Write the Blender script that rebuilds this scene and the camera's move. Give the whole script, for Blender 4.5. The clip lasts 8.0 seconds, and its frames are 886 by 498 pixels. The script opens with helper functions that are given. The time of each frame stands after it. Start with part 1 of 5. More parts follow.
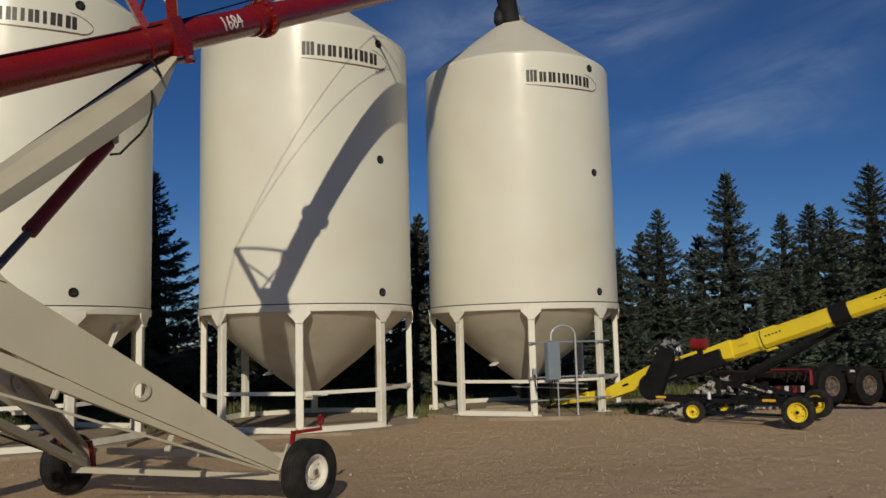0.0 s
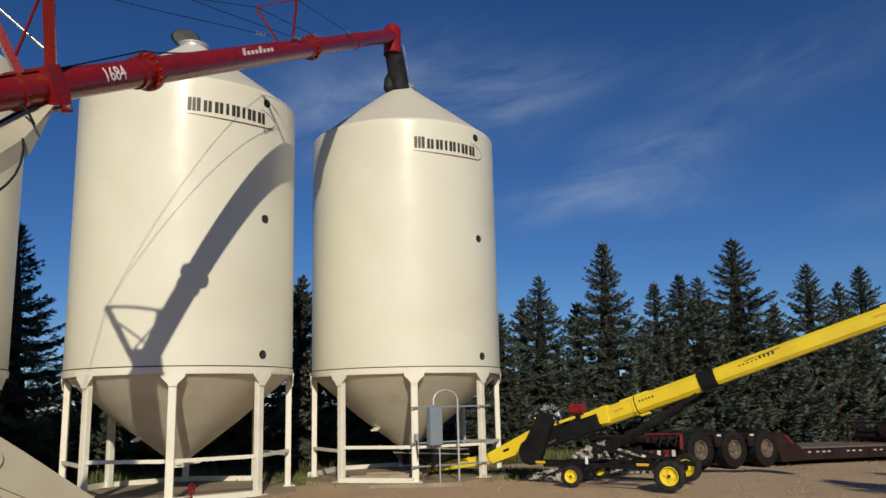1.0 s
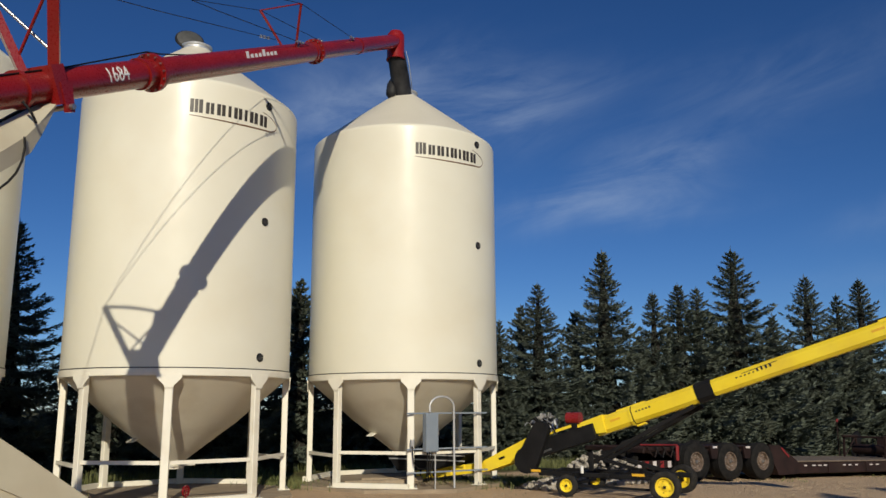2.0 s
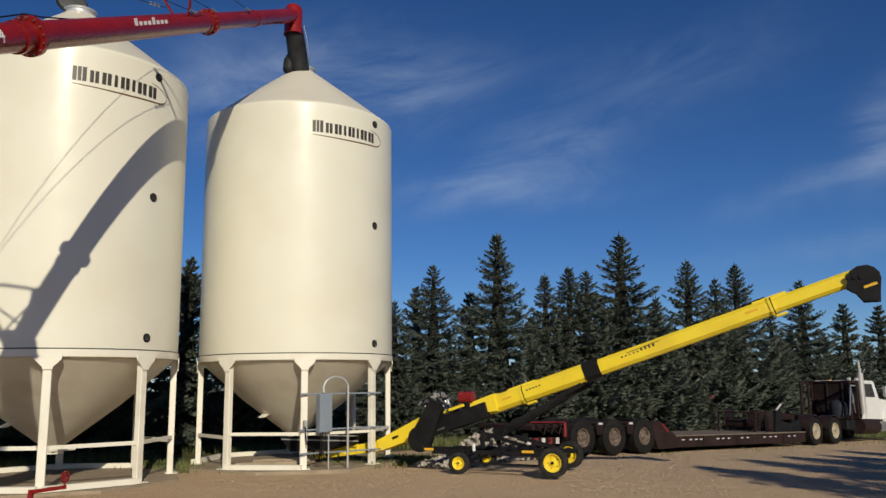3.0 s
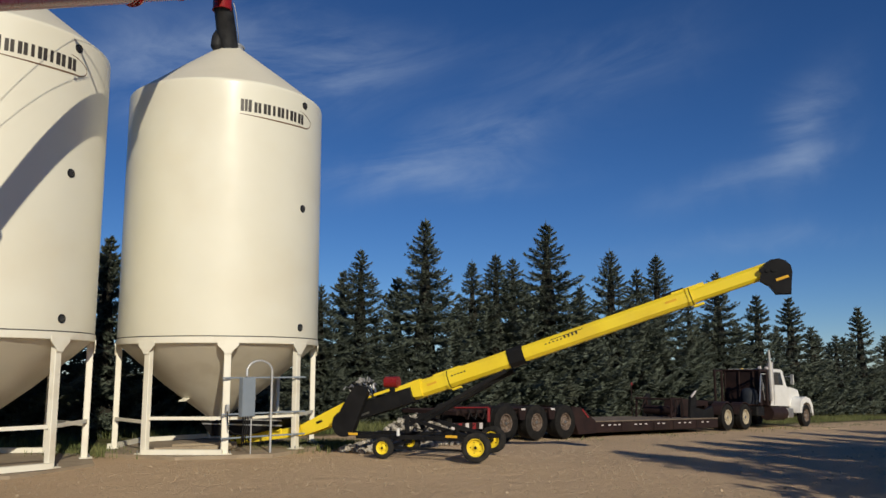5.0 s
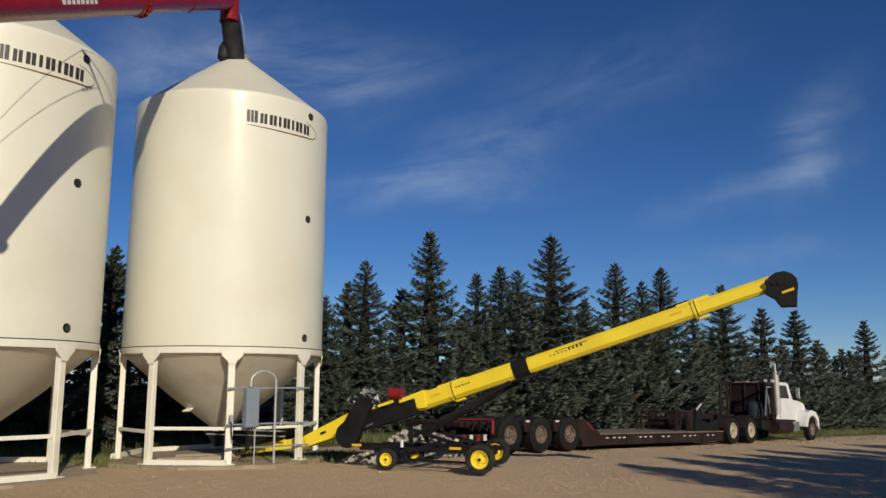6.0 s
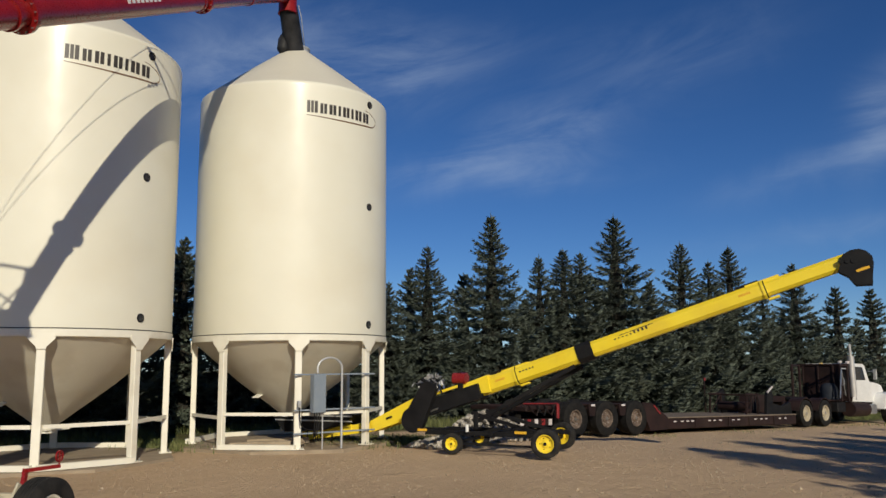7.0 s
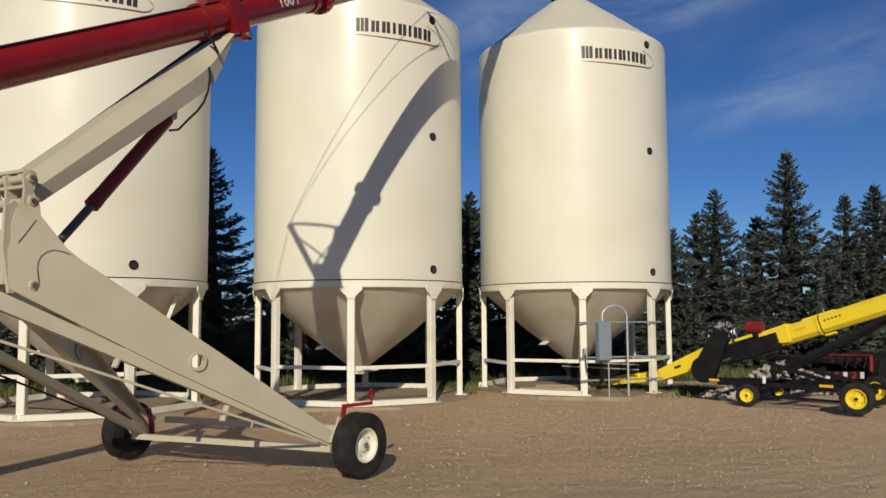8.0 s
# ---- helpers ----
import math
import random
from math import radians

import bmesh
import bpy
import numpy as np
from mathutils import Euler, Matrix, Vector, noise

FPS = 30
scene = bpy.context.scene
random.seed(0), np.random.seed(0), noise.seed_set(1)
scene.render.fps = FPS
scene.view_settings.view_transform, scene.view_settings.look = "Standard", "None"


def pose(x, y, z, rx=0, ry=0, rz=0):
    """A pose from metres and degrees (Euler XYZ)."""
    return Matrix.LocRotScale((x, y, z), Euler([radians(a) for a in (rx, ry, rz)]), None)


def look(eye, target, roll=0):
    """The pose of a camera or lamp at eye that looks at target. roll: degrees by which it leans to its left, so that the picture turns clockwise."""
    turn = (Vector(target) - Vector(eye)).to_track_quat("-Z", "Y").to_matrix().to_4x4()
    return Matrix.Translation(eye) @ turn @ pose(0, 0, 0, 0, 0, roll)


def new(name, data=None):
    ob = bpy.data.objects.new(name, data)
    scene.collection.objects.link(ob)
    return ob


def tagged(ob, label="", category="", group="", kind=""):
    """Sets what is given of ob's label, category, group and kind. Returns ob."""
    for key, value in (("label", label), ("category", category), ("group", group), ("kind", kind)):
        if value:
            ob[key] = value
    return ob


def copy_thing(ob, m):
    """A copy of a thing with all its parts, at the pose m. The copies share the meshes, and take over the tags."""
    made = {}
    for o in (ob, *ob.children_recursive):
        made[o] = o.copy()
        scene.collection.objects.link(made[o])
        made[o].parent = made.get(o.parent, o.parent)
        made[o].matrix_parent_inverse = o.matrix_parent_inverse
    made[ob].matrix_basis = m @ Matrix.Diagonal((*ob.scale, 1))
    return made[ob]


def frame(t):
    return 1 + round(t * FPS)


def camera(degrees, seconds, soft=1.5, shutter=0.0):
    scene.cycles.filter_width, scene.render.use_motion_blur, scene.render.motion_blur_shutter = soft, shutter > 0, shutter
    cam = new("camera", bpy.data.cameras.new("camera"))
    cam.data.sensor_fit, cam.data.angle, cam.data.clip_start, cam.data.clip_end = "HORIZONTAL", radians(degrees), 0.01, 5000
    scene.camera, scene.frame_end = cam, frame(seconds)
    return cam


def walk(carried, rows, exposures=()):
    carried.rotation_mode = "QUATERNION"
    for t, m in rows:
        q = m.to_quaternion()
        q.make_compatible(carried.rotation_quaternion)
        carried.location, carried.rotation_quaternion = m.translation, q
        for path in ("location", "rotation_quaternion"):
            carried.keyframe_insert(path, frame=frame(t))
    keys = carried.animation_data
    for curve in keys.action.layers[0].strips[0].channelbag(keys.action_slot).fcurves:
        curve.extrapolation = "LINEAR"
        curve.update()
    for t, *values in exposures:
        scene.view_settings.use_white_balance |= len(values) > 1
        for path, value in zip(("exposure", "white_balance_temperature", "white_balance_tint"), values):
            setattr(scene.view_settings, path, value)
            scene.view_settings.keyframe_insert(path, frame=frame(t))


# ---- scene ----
cam = camera(57.06, 8.0, soft=1.5)
EYE = (0.0, 0.0, 1.88)
# seconds, yaw, pitch, lean
TURNS = [
    (0.0, -23.16, 6.24, 1.47),
    (0.5, -29.34, 9.06, 1.24),
    (1.0, -31.32, 10.48, 1.31),
    (1.2, -31.54, 11.05, 1.08),
    (2.3, -31.99, 10.80, -0.18),
    (2.5, -33.60, 10.41, 0.00),
    (3.0, -38.86, 9.49, 0.70),
    (3.5, -41.70, 8.96, 0.77),
    (4.0, -42.89, 9.13, 0.61),
    (4.5, -43.86, 8.78, 0.35),
    (4.7, -44.01, 8.41, 0.24),
    (5.8, -43.82, 8.96, -0.02),
    (6.0, -43.73, 9.22, -0.10),
    (6.5, -42.87, 9.14, 0.08),
    (7.0, -39.30, 8.20, 0.45),
    (7.5, -31.27, 6.36, 0.42),
    (8.0, -19.64, 4.73, 0.37),
]
STOPS = -0.06
walk(cam, [(t, pose(*EYE, 90 + pitch, lean, yaw)) for t, yaw, pitch, lean in TURNS], [(0.0, STOPS - 0.49), (0.5, STOPS - 0.62), (1.0, STOPS - 0.08), (2.0, STOPS), (8.0, STOPS)])

# ---- light ----
SUN_AZ, SUN_EL = 23.0, 24.5          # heading of the shadows from +y towards +x, height of the sun
to_sun = Vector((-math.sin(radians(SUN_AZ)) * math.cos(radians(SUN_EL)), -math.cos(radians(SUN_AZ)) * math.cos(radians(SUN_EL)), math.sin(radians(SUN_EL))))
sun = new("sun", bpy.data.lights.new("sun", "SUN"))
sun.data.energy, sun.data.angle, sun.data.color = 3.6, radians(0.53), (1.0, 0.91, 0.725)
sun.matrix_basis = look(to_sun * 60, (0, 0, 0))


# cirrus: heading, height, half width and height, tilt (degrees), density
WISPS = [
    (42.1, 13.3, 7.0, 1.3, 4, 0.42),
    (25.6, 20.6, 6.0, 3.0, 6, 0.50),
    (46.9, 16.4, 4.2, 2.2, 12, 0.34),
    (36.6, 21.2, 5.0, 2.8, 8, 0.34),
    (68.9, 15.1, 1.7, 3.2, -25, 0.37),
    (64.6, 12.6, 5.0, 1.0, 14, 0.2),
    (66.4, 8.1, 8.0, 0.8, 0, 0.17),
    (51.9, 21.2, 5.0, 2.0, 5, 0.13),
    (58.7, 21.1, 5.0, 2.5, 20, 0.09),
    (58.9, -0.6, 14, 1.2, 0, 0.1),
]


def make_world():
    world = bpy.data.worlds.new("sky")
    scene.world = world
    world.use_nodes = True
    nt = world.node_tree
    nt.nodes.clear()
    out = nt.nodes.new("ShaderNodeOutputWorld")
    sky = nt.nodes.new("ShaderNodeTexSky")
    sky.sky_type, sky.sun_disc = "NISHITA", False
    sky.sun_elevation, sky.sun_rotation = radians(SUN_EL), radians(180 + SUN_AZ)
    sky.air_density, sky.dust_density, sky.ozone_density = 0.9, 0.0, 5.5
    sky.altitude = 1800.0
    bg = nt.nodes.new("ShaderNodeBackground")
    bg.inputs["Strength"].default_value = 0.069
    tint = nt.nodes.new("ShaderNodeHueSaturation")
    tint.inputs["Hue"].default_value, tint.inputs["Saturation"].default_value = 0.507, 1.14
    nt.links.new(sky.outputs[0], tint.inputs["Color"])
    nt.links.new(tint.outputs[0], bg.inputs["Color"])
    # thin cirrus: torn streaks that thicken round a few wisps
    tc = nt.nodes.new("ShaderNodeTexCoord")

    def calc(op, x, y=None, z=None, clamp=False):
        n = nt.nodes.new("ShaderNodeMath")
        n.operation, n.use_clamp = op, clamp
        for sock, value in zip(n.inputs, (x, y, z)):
            if value is None:
                continue
            if isinstance(value, (int, float)):
                sock.default_value = value
            else:
                nt.links.new(value, sock)
        return n.outputs[0]

    def along(axis):
        n = nt.nodes.new("ShaderNodeVectorMath")
        n.operation = "DOT_PRODUCT"
        nt.links.new(warped.outputs[0], n.inputs[0])
        n.inputs[1].default_value = axis
        return n.outputs["Value"]

    def torn(scale, detail, rough, stretch, turn, distortion=0.6):
        mp = nt.nodes.new("ShaderNodeMapping")
        mp.vector_type = "TEXTURE"
        mp.inputs["Rotation"].default_value = turn
        mp.inputs["Scale"].default_value = stretch
        nt.links.new(tc.outputs["Generated"], mp.inputs[0])
        n = nt.nodes.new("ShaderNodeTexNoise")
        n.inputs["Scale"].default_value, n.inputs["Detail"].default_value = scale, detail
        n.inputs["Roughness"].default_value, n.inputs["Distortion"].default_value = rough, distortion
        nt.links.new(mp.outputs[0], n.inputs["Vector"])
        return n

    warp = torn(7, 4, 0.6, (1, 1, 1), (0, 0, 0))
    warped = nt.nodes.new("ShaderNodeVectorMath")
    warped.operation = "MULTIPLY_ADD"
    nt.links.new(warp.outputs["Color"], warped.inputs[0])
    warped.inputs[1].default_value = (0.10, 0.10, 0.06)
    nt.links.new(tc.outputs["Generated"], warped.inputs[2])
    shift = Vector((0.05, 0.05, 0.03))
    total = 0.0
    for az, el, wide, tall, tilt, dense in WISPS:
        a, e, k = radians(az), radians(el), radians(tilt)
        ahead = Vector((math.sin(a) * math.cos(e), math.cos(a) * math.cos(e), math.sin(e)))
        right = Vector((math.cos(a), -math.sin(a), 0))
        high = right.cross(ahead)
        u_axis, v_axis = right * math.cos(k) + high * math.sin(k), high * math.cos(k) - right * math.sin(k)
        at = ahead + shift
        u = calc("MULTIPLY", calc("SUBTRACT", along(u_axis), at.dot(u_axis)), 1 / math.sin(radians(wide)))
        v = calc("MULTIPLY", calc("SUBTRACT", along(v_axis), at.dot(v_axis)), 1 / math.sin(radians(tall)))
        far = calc("ADD", calc("MULTIPLY", u, u), calc("MULTIPLY", v, v))
        puff = calc("MULTIPLY", calc("EXPONENT", calc("MULTIPLY", far, -0.9)), calc("GREATER_THAN", along(ahead), 0.0))
        total = calc("MULTIPLY_ADD", puff, dense, total)
    streaks = torn(9, 9, 0.62, (2.6, 1.0, 0.7), (0, radians(-14), radians(-40)), 1.2)
    ragged = nt.nodes.new("ShaderNodeMapRange")
    for name, value in (("From Min", 0.36), ("From Max", 0.74), ("To Min", 0.1), ("To Max", 1.0)):
        ragged.inputs[name].default_value = value
    nt.links.new(streaks.outputs[0], ragged.inputs["Value"])
    veil = calc("MULTIPLY", total, ragged.outputs[0], clamp=True)
    cloud = nt.nodes.new("ShaderNodeBackground")
    cloud.inputs["Color"].default_value, cloud.inputs["Strength"].default_value = (0.60, 0.73, 0.93, 1), 0.72
    mix = nt.nodes.new("ShaderNodeMixShader")
    nt.links.new(veil, mix.inputs[0])
    nt.links.new(bg.outputs[0], mix.inputs[1])
    nt.links.new(cloud.outputs[0], mix.inputs[2])
    nt.links.new(mix.outputs[0], out.inputs[0])


make_world()


# ---- materials ----
def material(name, dark, light, rough=0.5, metal=0.0, grain=6.0, fine=60.0, bump=0.15, dirt=None, dirt_amount=0.35, dirt_scale=1.3, coat=0.0, island=0.0, object_random=0.0, bump_distance=0.01):
    m = bpy.data.materials.new(name)
    m.use_nodes = True
    nt = m.node_tree
    b = nt.nodes["Principled BSDF"]
    b.inputs["Roughness"].default_value, b.inputs["Metallic"].default_value = rough, metal
    b.inputs["Coat Weight"].default_value, b.inputs["Coat Roughness"].default_value = coat, 0.12
    tc = nt.nodes.new("ShaderNodeTexCoord")

    def noise_node(scale, detail=4.0):
        n = nt.nodes.new("ShaderNodeTexNoise")
        n.inputs["Scale"].default_value, n.inputs["Detail"].default_value = scale, detail
        nt.links.new(tc.outputs["Object"], n.inputs["Vector"])
        return n.outputs[0]

    def blend(fac, a, c):
        x = nt.nodes.new("ShaderNodeMix")
        x.data_type = "RGBA"
        for sock, value in ((x.inputs[0], fac), (x.inputs[6], a), (x.inputs[7], c)):
            if isinstance(value, (int, float)):
                sock.default_value = value
            elif isinstance(value, tuple):
                sock.default_value = (*value, 1)
            else:
                nt.links.new(value, sock)
        return x.outputs[2]

    def span(value, low, high, to_low=0.0, to_high=1.0):
        r = nt.nodes.new("ShaderNodeMapRange")
        for k, v in (("From Min", low), ("From Max", high), ("To Min", to_low), ("To Max", to_high)):
            r.inputs[k].default_value = v
        nt.links.new(value, r.inputs["Value"])
        return r.outputs[0]

    coarse, small = noise_node(grain), noise_node(fine, 6.0)
    colour = blend(span(coarse, 0.3, 0.7), dark, light)
    if island or object_random:
        if island:
            rnd = nt.nodes.new("ShaderNodeNewGeometry").outputs["Random Per Island"]
        else:
            rnd = nt.nodes.new("ShaderNodeObjectInfo").outputs["Random"]
        hs = nt.nodes.new("ShaderNodeHueSaturation")
        nt.links.new(span(rnd, 0, 1, 1 - (island or object_random), 1 + (island or object_random)), hs.inputs["Value"])
        nt.links.new(colour, hs.inputs["Color"])
        colour = hs.outputs[0]
    if dirt:
        colour = blend(span(noise_node(dirt_scale, 8.0), 0.52, 0.72, 0.0, dirt_amount), colour, dirt)
    nt.links.new(colour, b.inputs["Base Color"])
    nt.links.new(span(small, 0.25, 0.75, max(rough - 0.1, 0.02), min(rough + 0.12, 1.0)), b.inputs["Roughness"])
    if bump:
        bp = nt.nodes.new("ShaderNodeBump")
        bp.inputs["Strength"].default_value, bp.inputs["Distance"].default_value = bump, bump_distance
        nt.links.new(small, bp.inputs["Height"])
        nt.links.new(bp.outputs[0], b.inputs["Normal"])
    return m


M_CREAM = material("cream_powder_coat", (0.75, 0.72, 0.59), (0.79, 0.763, 0.637), 0.52, coat=0.32, grain=0.6, fine=3, bump=0.0, dirt=(0.66, 0.57, 0.40), dirt_amount=0.25, dirt_scale=0.5)
M_CREAM.node_tree.nodes["Principled BSDF"].inputs["Coat Roughness"].default_value = 0.22
M_ROOF = material("cream_roof_paint", (0.66, 0.62, 0.50), (0.72, 0.67, 0.55), 0.45, grain=0.9, fine=20, bump=0.04)
M_HOPPER = material("cream_hopper_paint", (0.65, 0.605, 0.49), (0.71, 0.665, 0.545), 0.4, grain=0.8, fine=14, bump=0.08, dirt=(0.46, 0.38, 0.27), dirt_amount=0.4)
M_FRAME = material("cream_frame_paint", (0.80, 0.765, 0.645), (0.86, 0.825, 0.71), 0.42, grain=2, fine=40, bump=0.06, dirt=(0.5, 0.4, 0.27), dirt_amount=0.35)
M_BEIGE = material("beige_machine_paint", (0.50, 0.455, 0.335), (0.56, 0.51, 0.385), 0.42, grain=1.4, fine=40, bump=0.05, dirt=(0.42, 0.34, 0.23), dirt_amount=0.35)
M_RED = material("red_machine_paint", (0.20, 0.007, 0.008), (0.275, 0.011, 0.011), 0.3, grain=1.6, fine=40, bump=0.05, dirt=(0.20, 0.03, 0.02), dirt_amount=0.35, coat=0.15)
M_DARKRED = material("dark_red_cylinder_paint", (0.16, 0.012, 0.016), (0.24, 0.02, 0.02), 0.4, grain=3, fine=50, bump=0.06)
M_YELLOW = material("yellow_machine_paint", (0.90, 0.665, 0.022), (0.94, 0.725, 0.04), 0.36, grain=1.2, fine=40, bump=0.04, dirt=(0.6, 0.38, 0.05), dirt_amount=0.3, coat=0.2)
M_BLACK = material("black_machine_paint", (0.006, 0.006, 0.007), (0.013, 0.013, 0.014), 0.6, grain=4, fine=60, bump=0.08, dirt=(0.025, 0.022, 0.019), dirt_amount=0.3)
M_RUBBER = material("tyre_rubber", (0.014, 0.0135, 0.0135), (0.032, 0.030, 0.028), 0.8, grain=8, fine=90, bump=0.2, dirt=(0.05, 0.042, 0.034), dirt_amount=0.35, dirt_scale=4)
M_TRUCKTYRE = material("black_truck_tyre", (0.007, 0.0068, 0.0068), (0.016, 0.015, 0.0145), 0.75, grain=8, fine=90, bump=0.2, dirt=(0.03, 0.025, 0.02), dirt_amount=0.35, dirt_scale=4)
M_HOSE = material("black_flexible_spout", (0.01, 0.01, 0.011), (0.03, 0.03, 0.032), 0.55, grain=5, fine=50, bump=0.2)
M_STEEL = material("bare_steel", (0.42, 0.42, 0.42), (0.58, 0.58, 0.57), 0.35, metal=0.9, grain=9, fine=80, bump=0.06)
# piston steel with its dark violet reflection put into the base colour
M_PISTON = material("reflection_toned_steel", (0.10, 0.095, 0.115), (0.16, 0.15, 0.17), 0.4, metal=0.6, grain=9, fine=80, bump=0.04)
M_LID = material("grey_lid_enamel", (0.055, 0.055, 0.052), (0.085, 0.085, 0.08), 0.6, grain=6, fine=40, bump=0.05)
M_ALLOY = material("dull_cast_alloy", (0.26, 0.25, 0.24), (0.44, 0.43, 0.41), 0.65, metal=0.4, grain=12, fine=60, bump=0.15)
M_CHROME = material("bright_stack_metal", (0.62, 0.59, 0.56), (0.74, 0.71, 0.68), 0.4, metal=0.55, grain=4, fine=40, bump=0.05)
M_GALV = material("galvanised_conduit", (0.50, 0.51, 0.52), (0.62, 0.63, 0.64), 0.45, metal=0.5, grain=14, fine=60, bump=0.05)
M_BOXGREY = material("grey_cabinet_paint", (0.20, 0.24, 0.29), (0.24, 0.28, 0.33), 0.45, grain=3, fine=50, bump=0.05)
M_CONCRETE = material("concrete", (0.27, 0.21, 0.145), (0.37, 0.295, 0.205), 0.9, grain=2.5, fine=30, bump=0.35, dirt=(0.27, 0.21, 0.15), dirt_amount=0.6)
M_ROCK = material("field_rock", (0.31, 0.28, 0.235), (0.50, 0.455, 0.39), 0.9, grain=6, fine=30, bump=0.5, object_random=0.35, bump_distance=0.02)
M_STONE = material("loose_gravel", (0.32, 0.25, 0.165), (0.50, 0.40, 0.285), 0.9, grain=8, fine=40, bump=0.2, island=0.35)
M_NEEDLE = material("spruce_needles", (0.052, 0.067, 0.048), (0.132, 0.156, 0.117), 0.75, grain=1.5, fine=14, bump=0.0, island=0.28, dirt=(0.085, 0.075, 0.045), dirt_amount=0.4, dirt_scale=0.6)
# near-black colour that paints the shade deep inside the spruce crowns
M_CROWNSHADE = material("inner_crown_darkness", (0.014, 0.013, 0.009), (0.03, 0.026, 0.018), 0.95, grain=9, fine=50, bump=0.6, bump_distance=0.05)
M_BARK = material("spruce_bark", (0.07, 0.05, 0.035), (0.13, 0.10, 0.075), 0.95, grain=7, fine=30, bump=0.6, bump_distance=0.03)
M_GRASS = material("grass_blades", (0.075, 0.10, 0.025), (0.17, 0.17, 0.065), 0.8, grain=0.8, fine=10, bump=0.0, island=0.4)
M_INK = material("dark_brown_decal", (0.035, 0.028, 0.022), (0.05, 0.042, 0.034), 0.45, bump=0.0)
M_TAN = material("tan_decal_line", (0.16, 0.09, 0.05), (0.20, 0.12, 0.065), 0.45, bump=0.0)
M_WHITE = material("white_decal", (0.72, 0.72, 0.70), (0.80, 0.80, 0.78), 0.45, bump=0.0)
M_ORANGE = material("amber_reflector", (0.78, 0.42, 0.03), (0.82, 0.48, 0.04), 0.3, bump=0.0)
M_TRUCKWHITE = material("white_truck_paint", (0.74, 0.74, 0.73), (0.82, 0.82, 0.80), 0.3, grain=1.5, fine=30, bump=0.03, dirt=(0.5, 0.45, 0.38), dirt_amount=0.3, coat=0.3)
M_MAROON = material("faded_maroon_paint", (0.016, 0.010, 0.010), (0.032, 0.017, 0.016), 0.6, grain=2.5, fine=40, bump=0.1, dirt=(0.05, 0.037, 0.029), dirt_amount=0.3)
M_TRAILRED = material("trailer_red_paint", (0.20, 0.015, 0.017), (0.28, 0.022, 0.024), 0.5, grain=3, fine=40, bump=0.08)
M_TANK = material("blue_grey_tank_paint", (0.014, 0.018, 0.026), (0.028, 0.033, 0.045), 0.65, grain=4, fine=40, bump=0.06)
M_DECK = material("trailer_deck_planks", (0.11, 0.085, 0.065), (0.19, 0.15, 0.12), 0.85, grain=5, fine=30, bump=0.3)
M_RIM = material("dusty_cream_rim", (0.38, 0.33, 0.24), (0.48, 0.42, 0.31), 0.55, grain=6, fine=50, bump=0.1, dirt=(0.3, 0.23, 0.15), dirt_amount=0.5, dirt_scale=5)
M_RUSTRIM = material("rusty_rim", (0.07, 0.045, 0.032), (0.26, 0.20, 0.16), 0.6, metal=0.2, grain=9, fine=50, bump=0.15)
M_GLASSDARK = material("dark_cab_glass", (0.02, 0.024, 0.028), (0.03, 0.034, 0.04), 0.08, bump=0.0)
M_REFLECT = material("white_red_reflector", (0.55, 0.5, 0.5), (0.7, 0.66, 0.66), 0.3, bump=0.0)
M_HOLE = material("dark_sight_glass", (0.03, 0.026, 0.02), (0.07, 0.06, 0.045), 0.12, grain=20, bump=0.0)
M_WOOD = material("weathered_timber", (0.26, 0.20, 0.13), (0.42, 0.34, 0.24), 0.9, grain=6, fine=40, bump=0.4, dirt=(0.12, 0.09, 0.06), dirt_amount=0.5)


for dull in (M_BLACK, M_MAROON, M_HOSE, M_RUBBER, M_TRUCKTYRE, M_TANK):
    dull.node_tree.nodes["Principled BSDF"].inputs["Specular IOR Level"].default_value = 0.22


